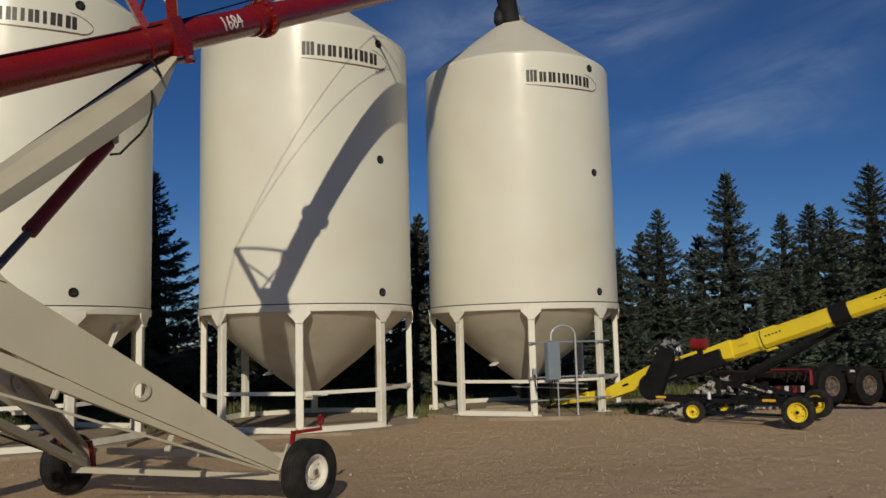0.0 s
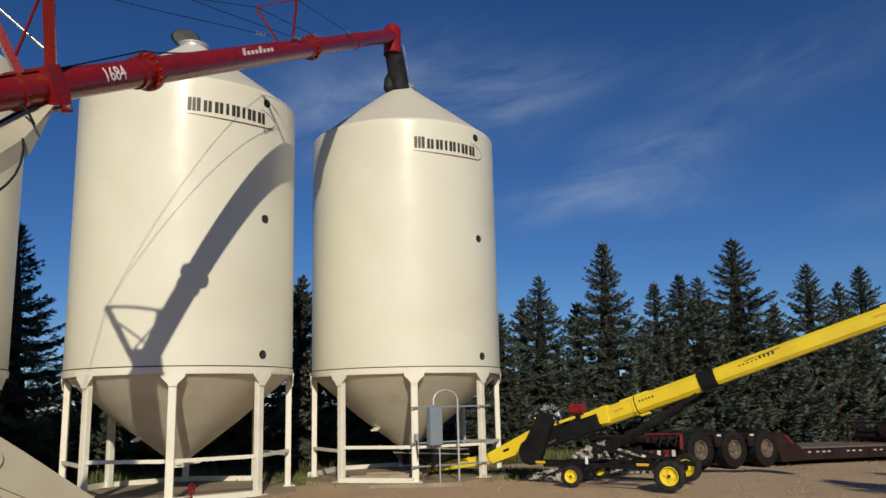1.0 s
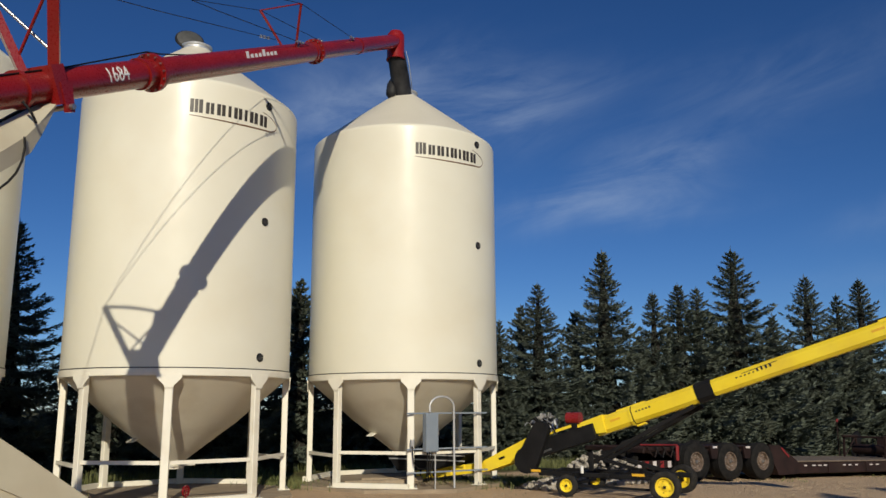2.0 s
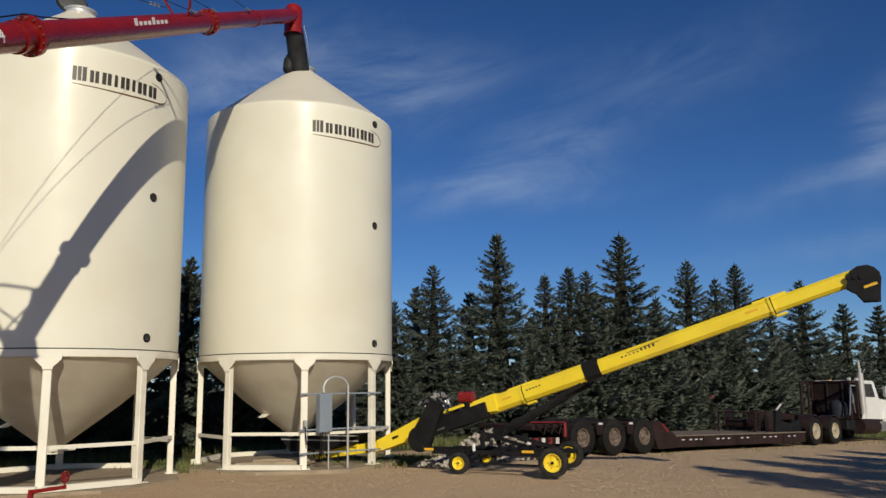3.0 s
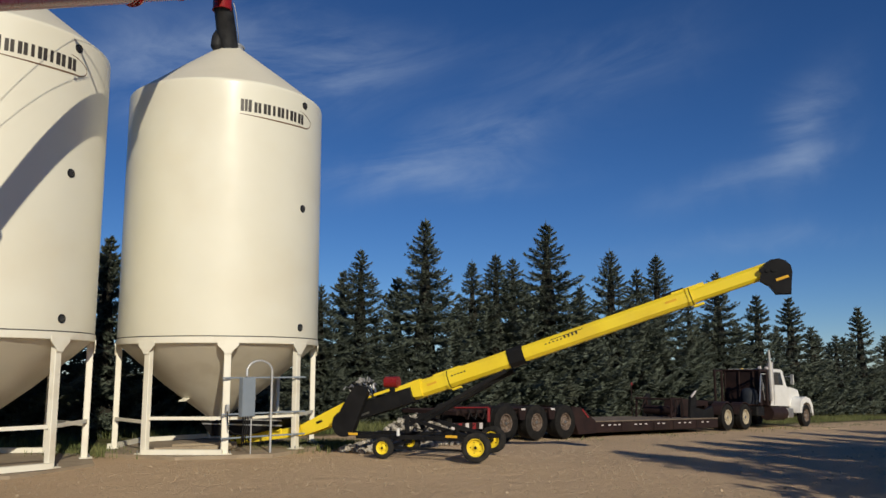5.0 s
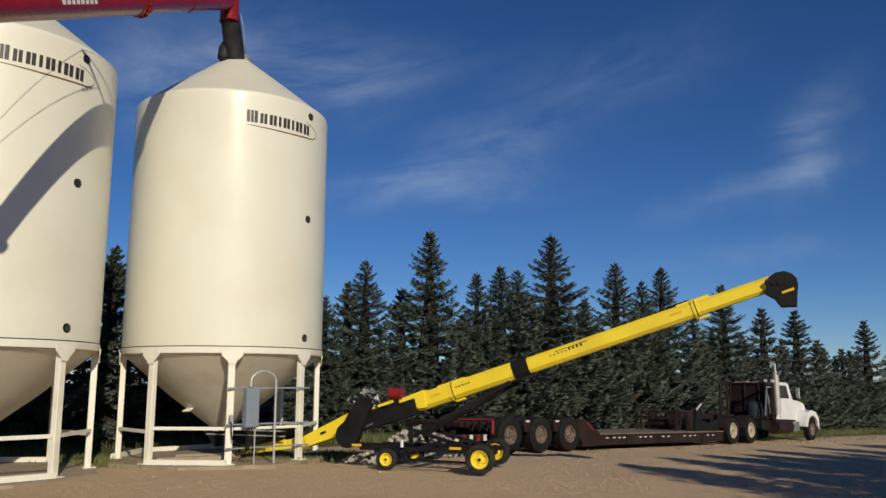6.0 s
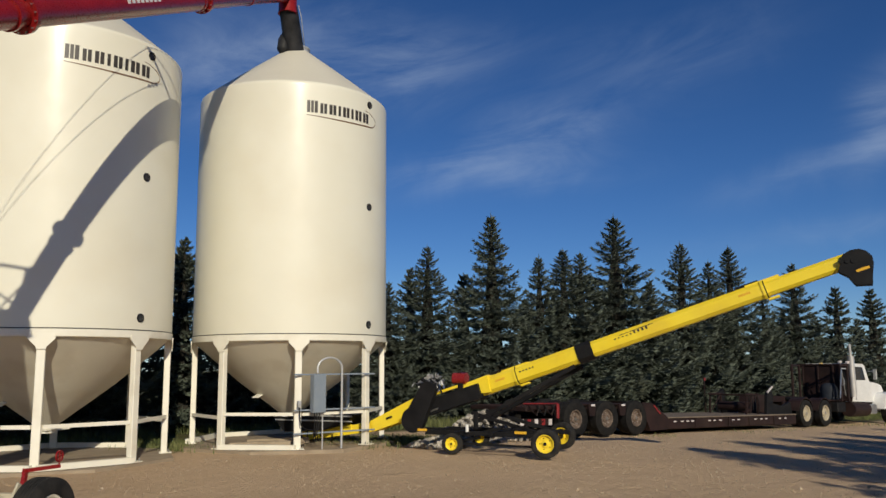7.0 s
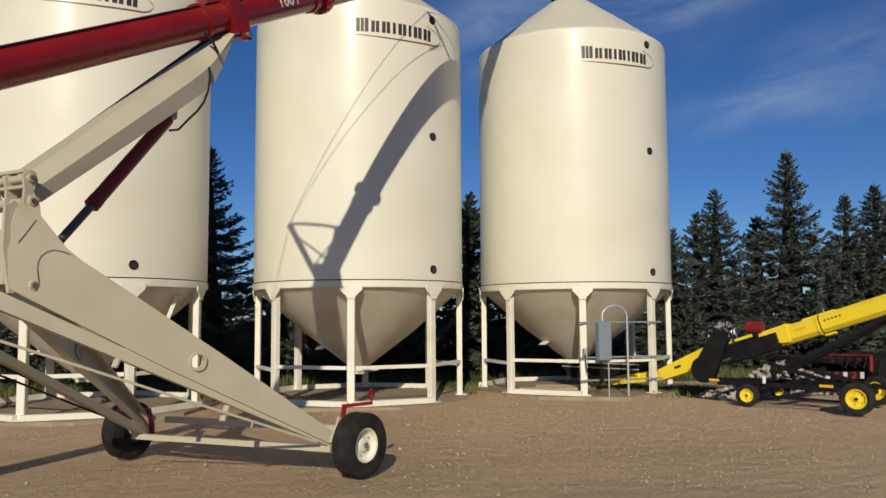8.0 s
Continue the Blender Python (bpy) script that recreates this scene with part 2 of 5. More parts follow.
def ground_material():
    m = bpy.data.materials.new("packed_gravel_yard")
    m.use_nodes = True
    nt = m.node_tree
    b = nt.nodes["Principled BSDF"]
    b.inputs["Roughness"].default_value = 0.95
    b.inputs["Specular IOR Level"].default_value = 0.2
    tc = nt.nodes.new("ShaderNodeTexCoord")
    sep = nt.nodes.new("ShaderNodeSeparateXYZ")
    nt.links.new(tc.outputs["Object"], sep.inputs[0])

    def noise_node(scale, detail=5.0, stretch=None, rough=0.55):
        n = nt.nodes.new("ShaderNodeTexNoise")
        n.inputs["Scale"].default_value, n.inputs["Detail"].default_value, n.inputs["Roughness"].default_value = scale, detail, rough
        src = tc.outputs["Object"]
        if stretch:
            mp = nt.nodes.new("ShaderNodeMapping")
            mp.inputs["Scale"].default_value = stretch
            mp.inputs["Rotation"].default_value = (0, 0, radians(-6))
            nt.links.new(src, mp.inputs[0])
            src = mp.outputs[0]
        nt.links.new(src, n.inputs["Vector"])
        return n.outputs[0]

    def span(value, low, high, a=0.0, c=1.0):
        r = nt.nodes.new("ShaderNodeMapRange")
        for k, v in (("From Min", low), ("From Max", high), ("To Min", a), ("To Max", c)):
            r.inputs[k].default_value = v
        nt.links.new(value, r.inputs["Value"])
        return r.outputs[0]

    def blend(fac, a, c):
        x = nt.nodes.new("ShaderNodeMix")
        x.data_type = "RGBA"
        nt.links.new(fac, x.inputs[0])
        for sock, value in ((x.inputs[6], a), (x.inputs[7], c)):
            if isinstance(value, tuple):
                sock.default_value = (*value, 1)
            else:
                nt.links.new(value, sock)
        return x.outputs[2]

    patches = span(noise_node(0.25, 5), 0.35, 0.65)
    ruts = span(noise_node(0.9, 4, (0.12, 1.0, 1.0)), 0.35, 0.68)
    pebbles = noise_node(38, 6, None, 0.7)
    col = blend(patches, (0.468, 0.324, 0.189), (0.579, 0.408, 0.249))
    col = blend(span(ruts, 0, 1, 0, 0.42), col, (0.377, 0.256, 0.155))
    col = blend(span(pebbles, 0.42, 0.66, 0, 0.6), col, (0.702, 0.528, 0.367))
    col = blend(span(noise_node(13, 6, None, 0.65), 0.53, 0.67, 0, 0.36), col, (0.212, 0.142, 0.083))
    # paler, wheel-packed lane in front of the machines
    lane = nt.nodes.new("ShaderNodeMath")
    lane.operation = "MULTIPLY_ADD"
    nt.links.new(noise_node(0.35, 5), lane.inputs[0])
    lane.inputs[1].default_value = 7.0
    nt.links.new(sep.outputs["X"], lane.inputs[2])
    col = blend(span(lane.outputs[0], 8.0, 14.0, 0, 0.38), col, (0.785, 0.579, 0.377))
    # grass beside the shelterbelt
    edge = nt.nodes.new("ShaderNodeMath")
    edge.operation = "MULTIPLY_ADD"
    nt.links.new(noise_node(0.7, 5), edge.inputs[0])
    edge.inputs[1].default_value = 2.6
    # the turf comes nearer beyond the truck
    sum_y = nt.nodes.new("ShaderNodeMath")
    sum_y.operation = "ADD"
    nt.links.new(sep.outputs["Y"], sum_y.inputs[0])
    nt.links.new(span(sep.outputs["X"], 24.0, 36.0, 0.0, 3.0), sum_y.inputs[1])
    nt.links.new(sum_y.outputs[0], edge.inputs[2])
    turf = blend(span(noise_node(3.0, 6), 0.35, 0.65), (0.06, 0.075, 0.022), (0.15, 0.125, 0.055))
    col = blend(span(edge.outputs[0], 21.6, 22.6), col, turf)
    nt.links.new(col, b.inputs["Base Color"])
    bp = nt.nodes.new("ShaderNodeBump")
    bp.inputs["Strength"].default_value, bp.inputs["Distance"].default_value = 0.7, 0.045
    nt.links.new(pebbles, bp.inputs["Height"])
    bp2 = nt.nodes.new("ShaderNodeBump")
    bp2.inputs["Strength"].default_value, bp2.inputs["Distance"].default_value = 0.45, 0.14
    nt.links.new(noise_node(3.2, 5, (0.5, 1, 1)), bp2.inputs["Height"])
    nt.links.new(bp.outputs[0], bp2.inputs["Normal"])
    nt.links.new(bp2.outputs[0], b.inputs["Normal"])
    return m


M_GROUND = ground_material()


# ---- mesh helpers ----
def part(name, bm, mat, parent=None, label="", smooth=None):
    bmesh.ops.recalc_face_normals(bm, faces=bm.faces)
    me = bpy.data.meshes.new(name)
    if smooth:
        limit = radians(smooth)
        for fc in bm.faces:
            fc.smooth = True
        for e in bm.edges:
            e.smooth = len(e.link_faces) == 2 and e.calc_face_angle(0) < limit
    bm.to_mesh(me)
    bm.free()
    me.materials.append(mat)
    ob = new(name, me)
    if parent:
        ob.parent = parent
    if label:
        ob["label"] = label
    return ob


def thing(name, m, label, category, group="", kind=""):
    ob = new(name)
    ob.empty_display_size = 0.2
    ob.matrix_basis = m
    return tagged(ob, label, category, group, kind)


def frame_of(axis):
    axis = Vector(axis).normalized()
    side = axis.cross(Vector((0, 0, 1)) if abs(axis.z) < 0.95 else Vector((1, 0, 0))).normalized()
    return axis, side, side.cross(axis)


def add_box(bm, c, size, m=None):
    vs = bmesh.ops.create_cube(bm, size=1.0)["verts"]
    mat = Matrix.Translation(c) @ (m.to_4x4() if m else Matrix()) @ Matrix.Diagonal((*size, 1))
    bmesh.ops.transform(bm, matrix=mat, verts=vs)
    return bm


def add_beam(bm, p, q, w, h, w2=None, h2=None):
    """A box beam from p to q, w across and h deep, tapering to w2 and h2."""
    p, q = Vector(p), Vector(q)
    axis, side, top = frame_of(q - p)
    w2, h2 = w if w2 is None else w2, h if h2 is None else h2
    rings = []
    for at, a, b in ((p, w, h), (q, w2, h2)):
        rings.append([bm.verts.new(at + side * (sx * a / 2) + top * (sy * b / 2)) for sx, sy in ((-1, -1), (1, -1), (1, 1), (-1, 1))])
    for k in range(4):
        bm.faces.new((rings[0][k], rings[0][(k + 1) % 4], rings[1][(k + 1) % 4], rings[1][k]))
    bm.faces.new(rings[0][::-1])
    bm.faces.new(rings[1])
    return bm


def add_rod(bm, p, q, r, r2=None, seg=12, caps=True):
    p, q = Vector(p), Vector(q)
    axis, side, top = frame_of(q - p)
    r2 = r if r2 is None else r2
    rings = [[bm.verts.new(at + (side * math.cos(a) + top * math.sin(a)) * rad) for a in (2 * math.pi * k / seg for k in range(seg))] for at, rad in ((p, r), (q, r2))]
    for k in range(seg):
        bm.faces.new((rings[0][k], rings[0][(k + 1) % seg], rings[1][(k + 1) % seg], rings[1][k]))
    if caps:
        bm.faces.new(rings[0][::-1])
        bm.faces.new(rings[1])
    return bm


def add_path(bm, pts, r, seg=8):
    """A round bar through several points."""
    pts = [Vector(p) for p in pts]
    rings = []
    for i, p in enumerate(pts):
        axis, side, top = frame_of(pts[min(i + 1, len(pts) - 1)] - pts[max(i - 1, 0)])
        if rings:
            side = (last - axis * last.dot(axis)).normalized()
            top = side.cross(axis)
        last = side
        rings.append([bm.verts.new(p + (side * math.cos(a) + top * math.sin(a)) * r) for a in (2 * math.pi * k / seg for k in range(seg))])
    for a, b in zip(rings, rings[1:]):
        for k in range(seg):
            bm.faces.new((a[k], a[(k + 1) % seg], b[(k + 1) % seg], b[k]))
    bm.faces.new(rings[0][::-1])
    bm.faces.new(rings[-1])
    return bm


def lathe(bm, profile, seg=48, m=None):
    """Turns (radius, height) pairs round z; m places the result."""
    m = m or Matrix()
    rings = []
    for r, z in profile:
        if r < 1e-5:
            rings.append([bm.verts.new(m @ Vector((0, 0, z)))])
        else:
            rings.append([bm.verts.new(m @ Vector((r * math.cos(2 * math.pi * k / seg), r * math.sin(2 * math.pi * k / seg), z))) for k in range(seg)])
    for a, b in zip(rings, rings[1:]):
        for k in range(seg):
            quad = [a[k % len(a)], a[(k + 1) % len(a)], b[(k + 1) % len(b)], b[k % len(b)]]
            quad = list(dict.fromkeys(quad))
            if len(quad) > 2:
                bm.faces.new(quad)
    return bm


def prism(bm, outline, depth, m):
    """An outline in x, y, drawn out by depth along z both ways from the middle, placed by m."""
    a = [bm.verts.new(m @ Vector((x, y, -depth / 2))) for x, y in outline]
    b = [bm.verts.new(m @ Vector((x, y, depth / 2))) for x, y in outline]
    for k in range(len(a)):
        bm.faces.new((a[k], a[(k + 1) % len(a)], b[(k + 1) % len(b)], b[k]))
    bm.faces.new(a[::-1])
    bm.faces.new(b)
    return bm


def basis(x, y, z, at=(0, 0, 0)):
    m = Matrix((x, y, z)).transposed().to_4x4()
    m.translation = Vector(at)
    return m


def soft(bm, width=0.01, seg=1):
    bmesh.ops.bevel(bm, geom=[e for e in bm.edges if e.calc_face_angle(0) > 0.6], offset=width, segments=seg, affect="EDGES", clamp_overlap=True)
    return bm


def fall(x):
    """The yard's slow fall towards the road."""
    def ease(v):
        return 1.5 * math.log1p(math.exp(min(v / 1.5, 60))) if v < 60 else v
    return -0.0295 * (ease(x - 12.7) - ease(x - 85))


# ---- the yard ----
def build_ground():
    xs = [-1500, -600, -250, -120, -70, -45, -30] + [-22 + 0.8 * k for k in range(80)] + [44, 48, 54, 62, 72, 85, 100, 130, 180, 260, 500, 1500]
    ys = [-1500, -500, -200, -100, -60, -35, -22] + [-14 + 0.7 * k for k in range(65)] + [34, 40, 50, 70, 110, 200, 500, 1500]
    verts, faces = [], []
    for y in ys:
        for x in xs:
            near = max(0.0, 1 - max(abs(x - 8), abs(y - 10)) / 45)
            z = fall(x) + near * 0.035 * noise.noise(Vector((x * 0.35, y * 0.8, 3.1)))
            z += 0.02 * noise.noise(Vector((x * 1.3, y * 1.3, 9))) * near - 0.035
            verts.append((x, y, z))
    n = len(xs)
    for j in range(len(ys) - 1):
        for i in range(n - 1):
            faces.append((j * n + i, j * n + i + 1, (j + 1) * n + i + 1, (j + 1) * n + i))
    me = bpy.data.meshes.new("ground")
    me.from_pydata(verts, [], faces)
    me.polygons.foreach_set("use_smooth", [True] * len(faces))
    me.materials.append(M_GROUND)
    tagged(new("ground", me), "packed tan gravel yard with worn tracks and grassy edge", "ground", kind="structure")


build_ground()


# ---- grain bins ----
BIN_R = 2.44
RING_Z, EAVE_Z, TOP_Z = 2.50, 8.73, 10.40


def on_bin(th, r, z):
    """A place on a bin: th degrees from its sight-glass line, anticlockwise from above."""
    a = radians(th)
    return Vector((r * math.sin(a), -r * math.cos(a), z))


def wrap_patch(bm, th0, th1, z0, z1, r=BIN_R, proud=0.006, steps=4):
    rows = []
    for k in range(steps + 1):
        th = th0 + (th1 - th0) * k / steps
        rows.append([bm.verts.new(on_bin(th, r + d, z)) for d, z in ((0.001, z0), (proud, z0), (proud, z1), (0.001, z1))])
    for a, b in zip(rows, rows[1:]):
        for k in range(3):
            bm.faces.new((a[k], b[k], b[k + 1], a[k + 1]))
    bm.faces.new(rows[0])
    bm.faces.new(rows[-1][::-1])
    return bm


def build_bin(x, y, turn, label, lid_open, skip_beams=()):
    ob = thing("grain_bin", pose(x, y, 0, 0, 0, turn), label, "grain bin", "row of grain bins")
    shell = part("shell", lathe(bmesh.new(), [(BIN_R - 0.02, 2.655), (BIN_R, 2.665), (BIN_R, 2.70), (BIN_R, 4.7), (BIN_R, 6.7), (BIN_R, EAVE_Z - 0.11), (BIN_R, EAVE_Z - 0.07), (BIN_R - 0.012, EAVE_Z - 0.03), (BIN_R - 0.045, EAVE_Z)], 128), M_CREAM, ob, "smooth glossy cream steel wall", smooth=40)
    part("skirt_ring", lathe(bmesh.new(), [(BIN_R - 0.12, RING_Z), (BIN_R + 0.012, RING_Z), (BIN_R + 0.016, RING_Z + 0.02), (BIN_R + 0.016, 2.635), (BIN_R - 0.012, 2.65), (BIN_R - 0.03, 2.655)], 128), M_FRAME, ob, smooth=40)
    part("ring_seam", lathe(bmesh.new(), [(BIN_R - 0.02, 2.646), (BIN_R + 0.010, 2.648), (BIN_R + 0.010, 2.662), (BIN_R - 0.02, 2.664)], 128), M_INK, ob, "dark sealant line above the ring", smooth=40)
    roof = part("roof", lathe(bmesh.new(), [(BIN_R - 0.045, EAVE_Z), (BIN_R - 0.10, EAVE_Z + 0.035), (1.6, 9.36), (0.9, 9.905), (0.33, 10.345)], 96), M_ROOF, ob, "cream conical steel roof", smooth=25)
    part("collar", lathe(bmesh.new(), [(0.325, 10.30), (0.335, TOP_Z), (0.36, TOP_Z + 0.012), (0.37, TOP_Z + 0.05), (0.32, TOP_Z + 0.06), (0.30, TOP_Z + 0.02), (0.295, 10.2)], 40), M_GALV, roof, "bright metal filler collar", smooth=40)
    # folded hopper
    bm = lathe(bmesh.new(), [(BIN_R - 0.06, RING_Z + 0.1), (BIN_R - 0.07, RING_Z - 0.02), (1.30, 1.545), (0.24, 0.74), (0.21, 0.72)], 30)
    bmesh.ops.rotate(bm, verts=bm.verts, matrix=Matrix.Rotation(radians(6), 3, "Z"))
    hopper = part("hopper", bm, M_HOPPER, ob, "cream folded steel hopper cone", smooth=20)
    part("outlet", lathe(bmesh.new(), [(0.20, 0.76), (0.23, 0.72), (0.23, 0.66), (0.2, 0.645), (0.19, 0.56), (0.17, 0.56)], 24), M_FRAME, hopper, smooth=40)
    part("slide_gate", soft(add_box(bmesh.new(), (0.12, 0.0, 0.63), (0.62, 0.42, 0.035)), 0.006), M_FRAME, hopper)
    part("inspection_hatch", soft(add_box(bmesh.new(), on_bin(-104, 0.95, 1.20), (0.26, 0.2, 0.03), Matrix.Rotation(radians(-20), 3, "Y") @ Matrix.Rotation(radians(10), 3, "Z")), 0.01), M_FRAME, hopper, "white hatch flap")
    # legs, gussets, braces and skids
    for k in range(8):
        th = 45 * k
        r = BIN_R - 0.075
        turned = Matrix.Rotation(radians(th), 3, "Z")
        leg = part("leg", soft(add_box(bmesh.new(), on_bin(th, r, RING_Z / 2 + 0.01), (0.158, 0.13, RING_Z - 0.02), turned), 0.012), M_FRAME, ob)
        face = basis(on_bin(th + 90, 1, 0), Vector((0, 0, 1)), on_bin(th, 1, 0), on_bin(th, r + 0.085, 0))
        part("gusset", prism(bmesh.new(), [(-0.080, 2.26), (0.080, 2.26), (0.095, 2.31), (0.235, 2.45), (0.235, 2.55), (-0.235, 2.55), (-0.235, 2.45), (-0.095, 2.31)], 0.025, face), M_FRAME, leg)
        part("foot_plate", soft(add_box(bmesh.new(), on_bin(th, r + 0.03, 0.057), (0.30, 0.26, 0.022), turned), 0.004), M_FRAME, leg)
        for s in (-1, 1):
            part("anchor_bolt", add_rod(bmesh.new(), on_bin(th + s * 2.7, r + 0.10, 0.07), on_bin(th + s * 2.7, r + 0.10, 0.125), 0.014, seg=6), M_STEEL, leg)
        if abs((th + 22.5 + turn + 180) % 360 - 180) < 116:
            bz = 0.83 if abs((th + 22.5 + turn + 180) % 360 - 180) < 70 else 0.75
            part("brace", soft(add_beam(bmesh.new(), on_bin(th + 2.3, r, bz), on_bin(th + 42.7, r, bz), 0.05, 0.075), 0.006), M_FRAME, ob)
        if k not in skip_beams and not 48.5 < abs((th + 22.5 + turn + 180) % 360 - 180) < 125:
            part("base_beam", soft(add_beam(bmesh.new(), on_bin(th + 1.0, r + 0.10, 0.10), on_bin(th + 44.0, r + 0.10, 0.10), 0.14, 0.11), 0.012), M_FRAME, ob)
    # three sight glasses
    for z in (2.90, 5.82, 8.45):
        m = basis(on_bin(90, 1, 0), Vector((0, 0, 1)), on_bin(0, 1, 0), on_bin(0, BIN_R - 0.004, z))
        rim = part("sight_glass", lathe(bmesh.new(), [(0.062, 0.018), (0.068, 0.026), (0.088, 0.022), (0.094, 0.0)], 28, m), M_BLACK, shell, smooth=40)
        part("glass", lathe(bmesh.new(), [(0.0, 0.012), (0.064, 0.012), (0.066, 0.0)], 28, m), M_HOLE, rim)
    # emblem: a row of dark bars over a long oval line
    widths, gap = (1.42, 0.92, 0.98, 0.36, 1.0, 0.36, 1.12, 1.1), 0.34
    scale = 41.5 / (sum(widths) + gap * 7)
    th = -42.8
    for k, w in enumerate(widths):
        top_z = 8.235 if k == 0 else 8.19
        if w < 0.5:
            strips = ((0.0, w),)
        else:
            strips = ((0.0, 0.44 * w), (0.58 * w, w)) if k else ((0.0, 0.30 * w), (0.37 * w, 0.63 * w), (0.70 * w, w))
        for lo, hi in strips:
            part("emblem_bar", wrap_patch(bmesh.new(), th + lo * scale, th + hi * scale, 7.94, top_z), M_INK, shell, "dark brown emblem bar")
        th += (w + gap) * scale
    bm = bmesh.new()
    rows = []
    for k in range(61):
        u = k / 60
        if u < 0.62:
            t_, z_ = -43.0 + 42.5 * (u / 0.62), 7.875 - 0.05 * math.sin(math.pi * 0.9 * u / 0.62) + 0.02 * u
        else:
            a = (u - 0.62) / 0.38 * math.pi * 0.92
            t_, z_ = -0.5 + 7.0 * math.sin(a), 8.07 - 0.20 * math.cos(a)
            if a > math.pi / 2:
                t_ -= 5.5 * (a - math.pi / 2) / 1.3
        w = 0.017 * (0.35 + 0.65 * math.sin(math.pi * min(u * 1.05, 1)))
        rows.append([bm.verts.new(on_bin(t_, BIN_R + d, z_ + s * w)) for d, s in ((0.001, -1), (0.006, -1), (0.006, 1), (0.001, 1))])
    for a, b in zip(rows, rows[1:]):
        for k in range(3):
            bm.faces.new((a[k], b[k], b[k + 1], a[k + 1]))
    part("emblem_line", bm, M_TAN, shell, "brown emblem line")
    if lid_open:
        m = Matrix.Translation((-0.1, 0.16, 10.66)) @ Euler((radians(62), radians(12), radians(-40))).to_matrix().to_4x4()
        lid = part("lid", lathe(bmesh.new(), [(0.0, 0.05), (0.24, 0.035), (0.335, 0.0), (0.345, -0.03), (0.33, -0.035), (0.0, -0.01)], 40, m), M_HOSE, roof, "open black filler lid", smooth=40)
        part("lid_face", lathe(bmesh.new(), [(0.0, 0.062), (0.24, 0.047), (0.30, 0.022), (0.30, 0.012), (0.0, 0.04)], 40, m), M_LID, lid, "dull grey inner face", smooth=40)
    # pad
    tagged(part("concrete_pad", soft(lathe(bmesh.new(), [(0, -0.25), (2.74, -0.25), (2.72, 0.035), (0, 0.045)], 8, Matrix.Translation((x, y, 0)) @ Matrix.Rotation(radians(turn + 22.5), 4, "Z")), 0.02), M_CONCRETE), "weathered grey concrete pad under a grain bin", "concrete pad", "bin pads", "")
    return ob


BINS = ((-1.28, 18.87, 22.7), (4.63, 18.87, 27.2), (10.38, 18.87, 20.4))
first = build_bin(*BINS[0], "tall cream steel hopper bin behind the auger carriage", False)
inv = (Matrix.Translation((BINS[0][0], BINS[0][1], 0)) @ Matrix.Rotation(radians(BINS[0][2]), 4, "Z")).inverted()
for p, q in (((-0.11, 17.6, 2.27), (0.05, 17.6, 1.75)), ((0.47, 17.6, 2.30), (0.20, 17.6, 1.55))):
    strut = part("hopper_strut", soft(add_beam(bmesh.new(), inv @ Vector(p), inv @ Vector(q), 0.10, 0.08), 0.008), M_FRAME, first)
    part("strut_clip", soft(add_box(bmesh.new(), inv @ Vector((p[0] + 0.03, p[1] - 0.04, p[2] + 0.01)), (0.16, 0.08, 0.07)), 0.008), M_FRAME, strut)
build_bin(*BINS[1], "tall cream steel hopper bin with its filler lid open", True)
build_bin(*BINS[2], "tall cream steel hopper bin being filled through a black spout", False, skip_beams=(7, 0, 1))


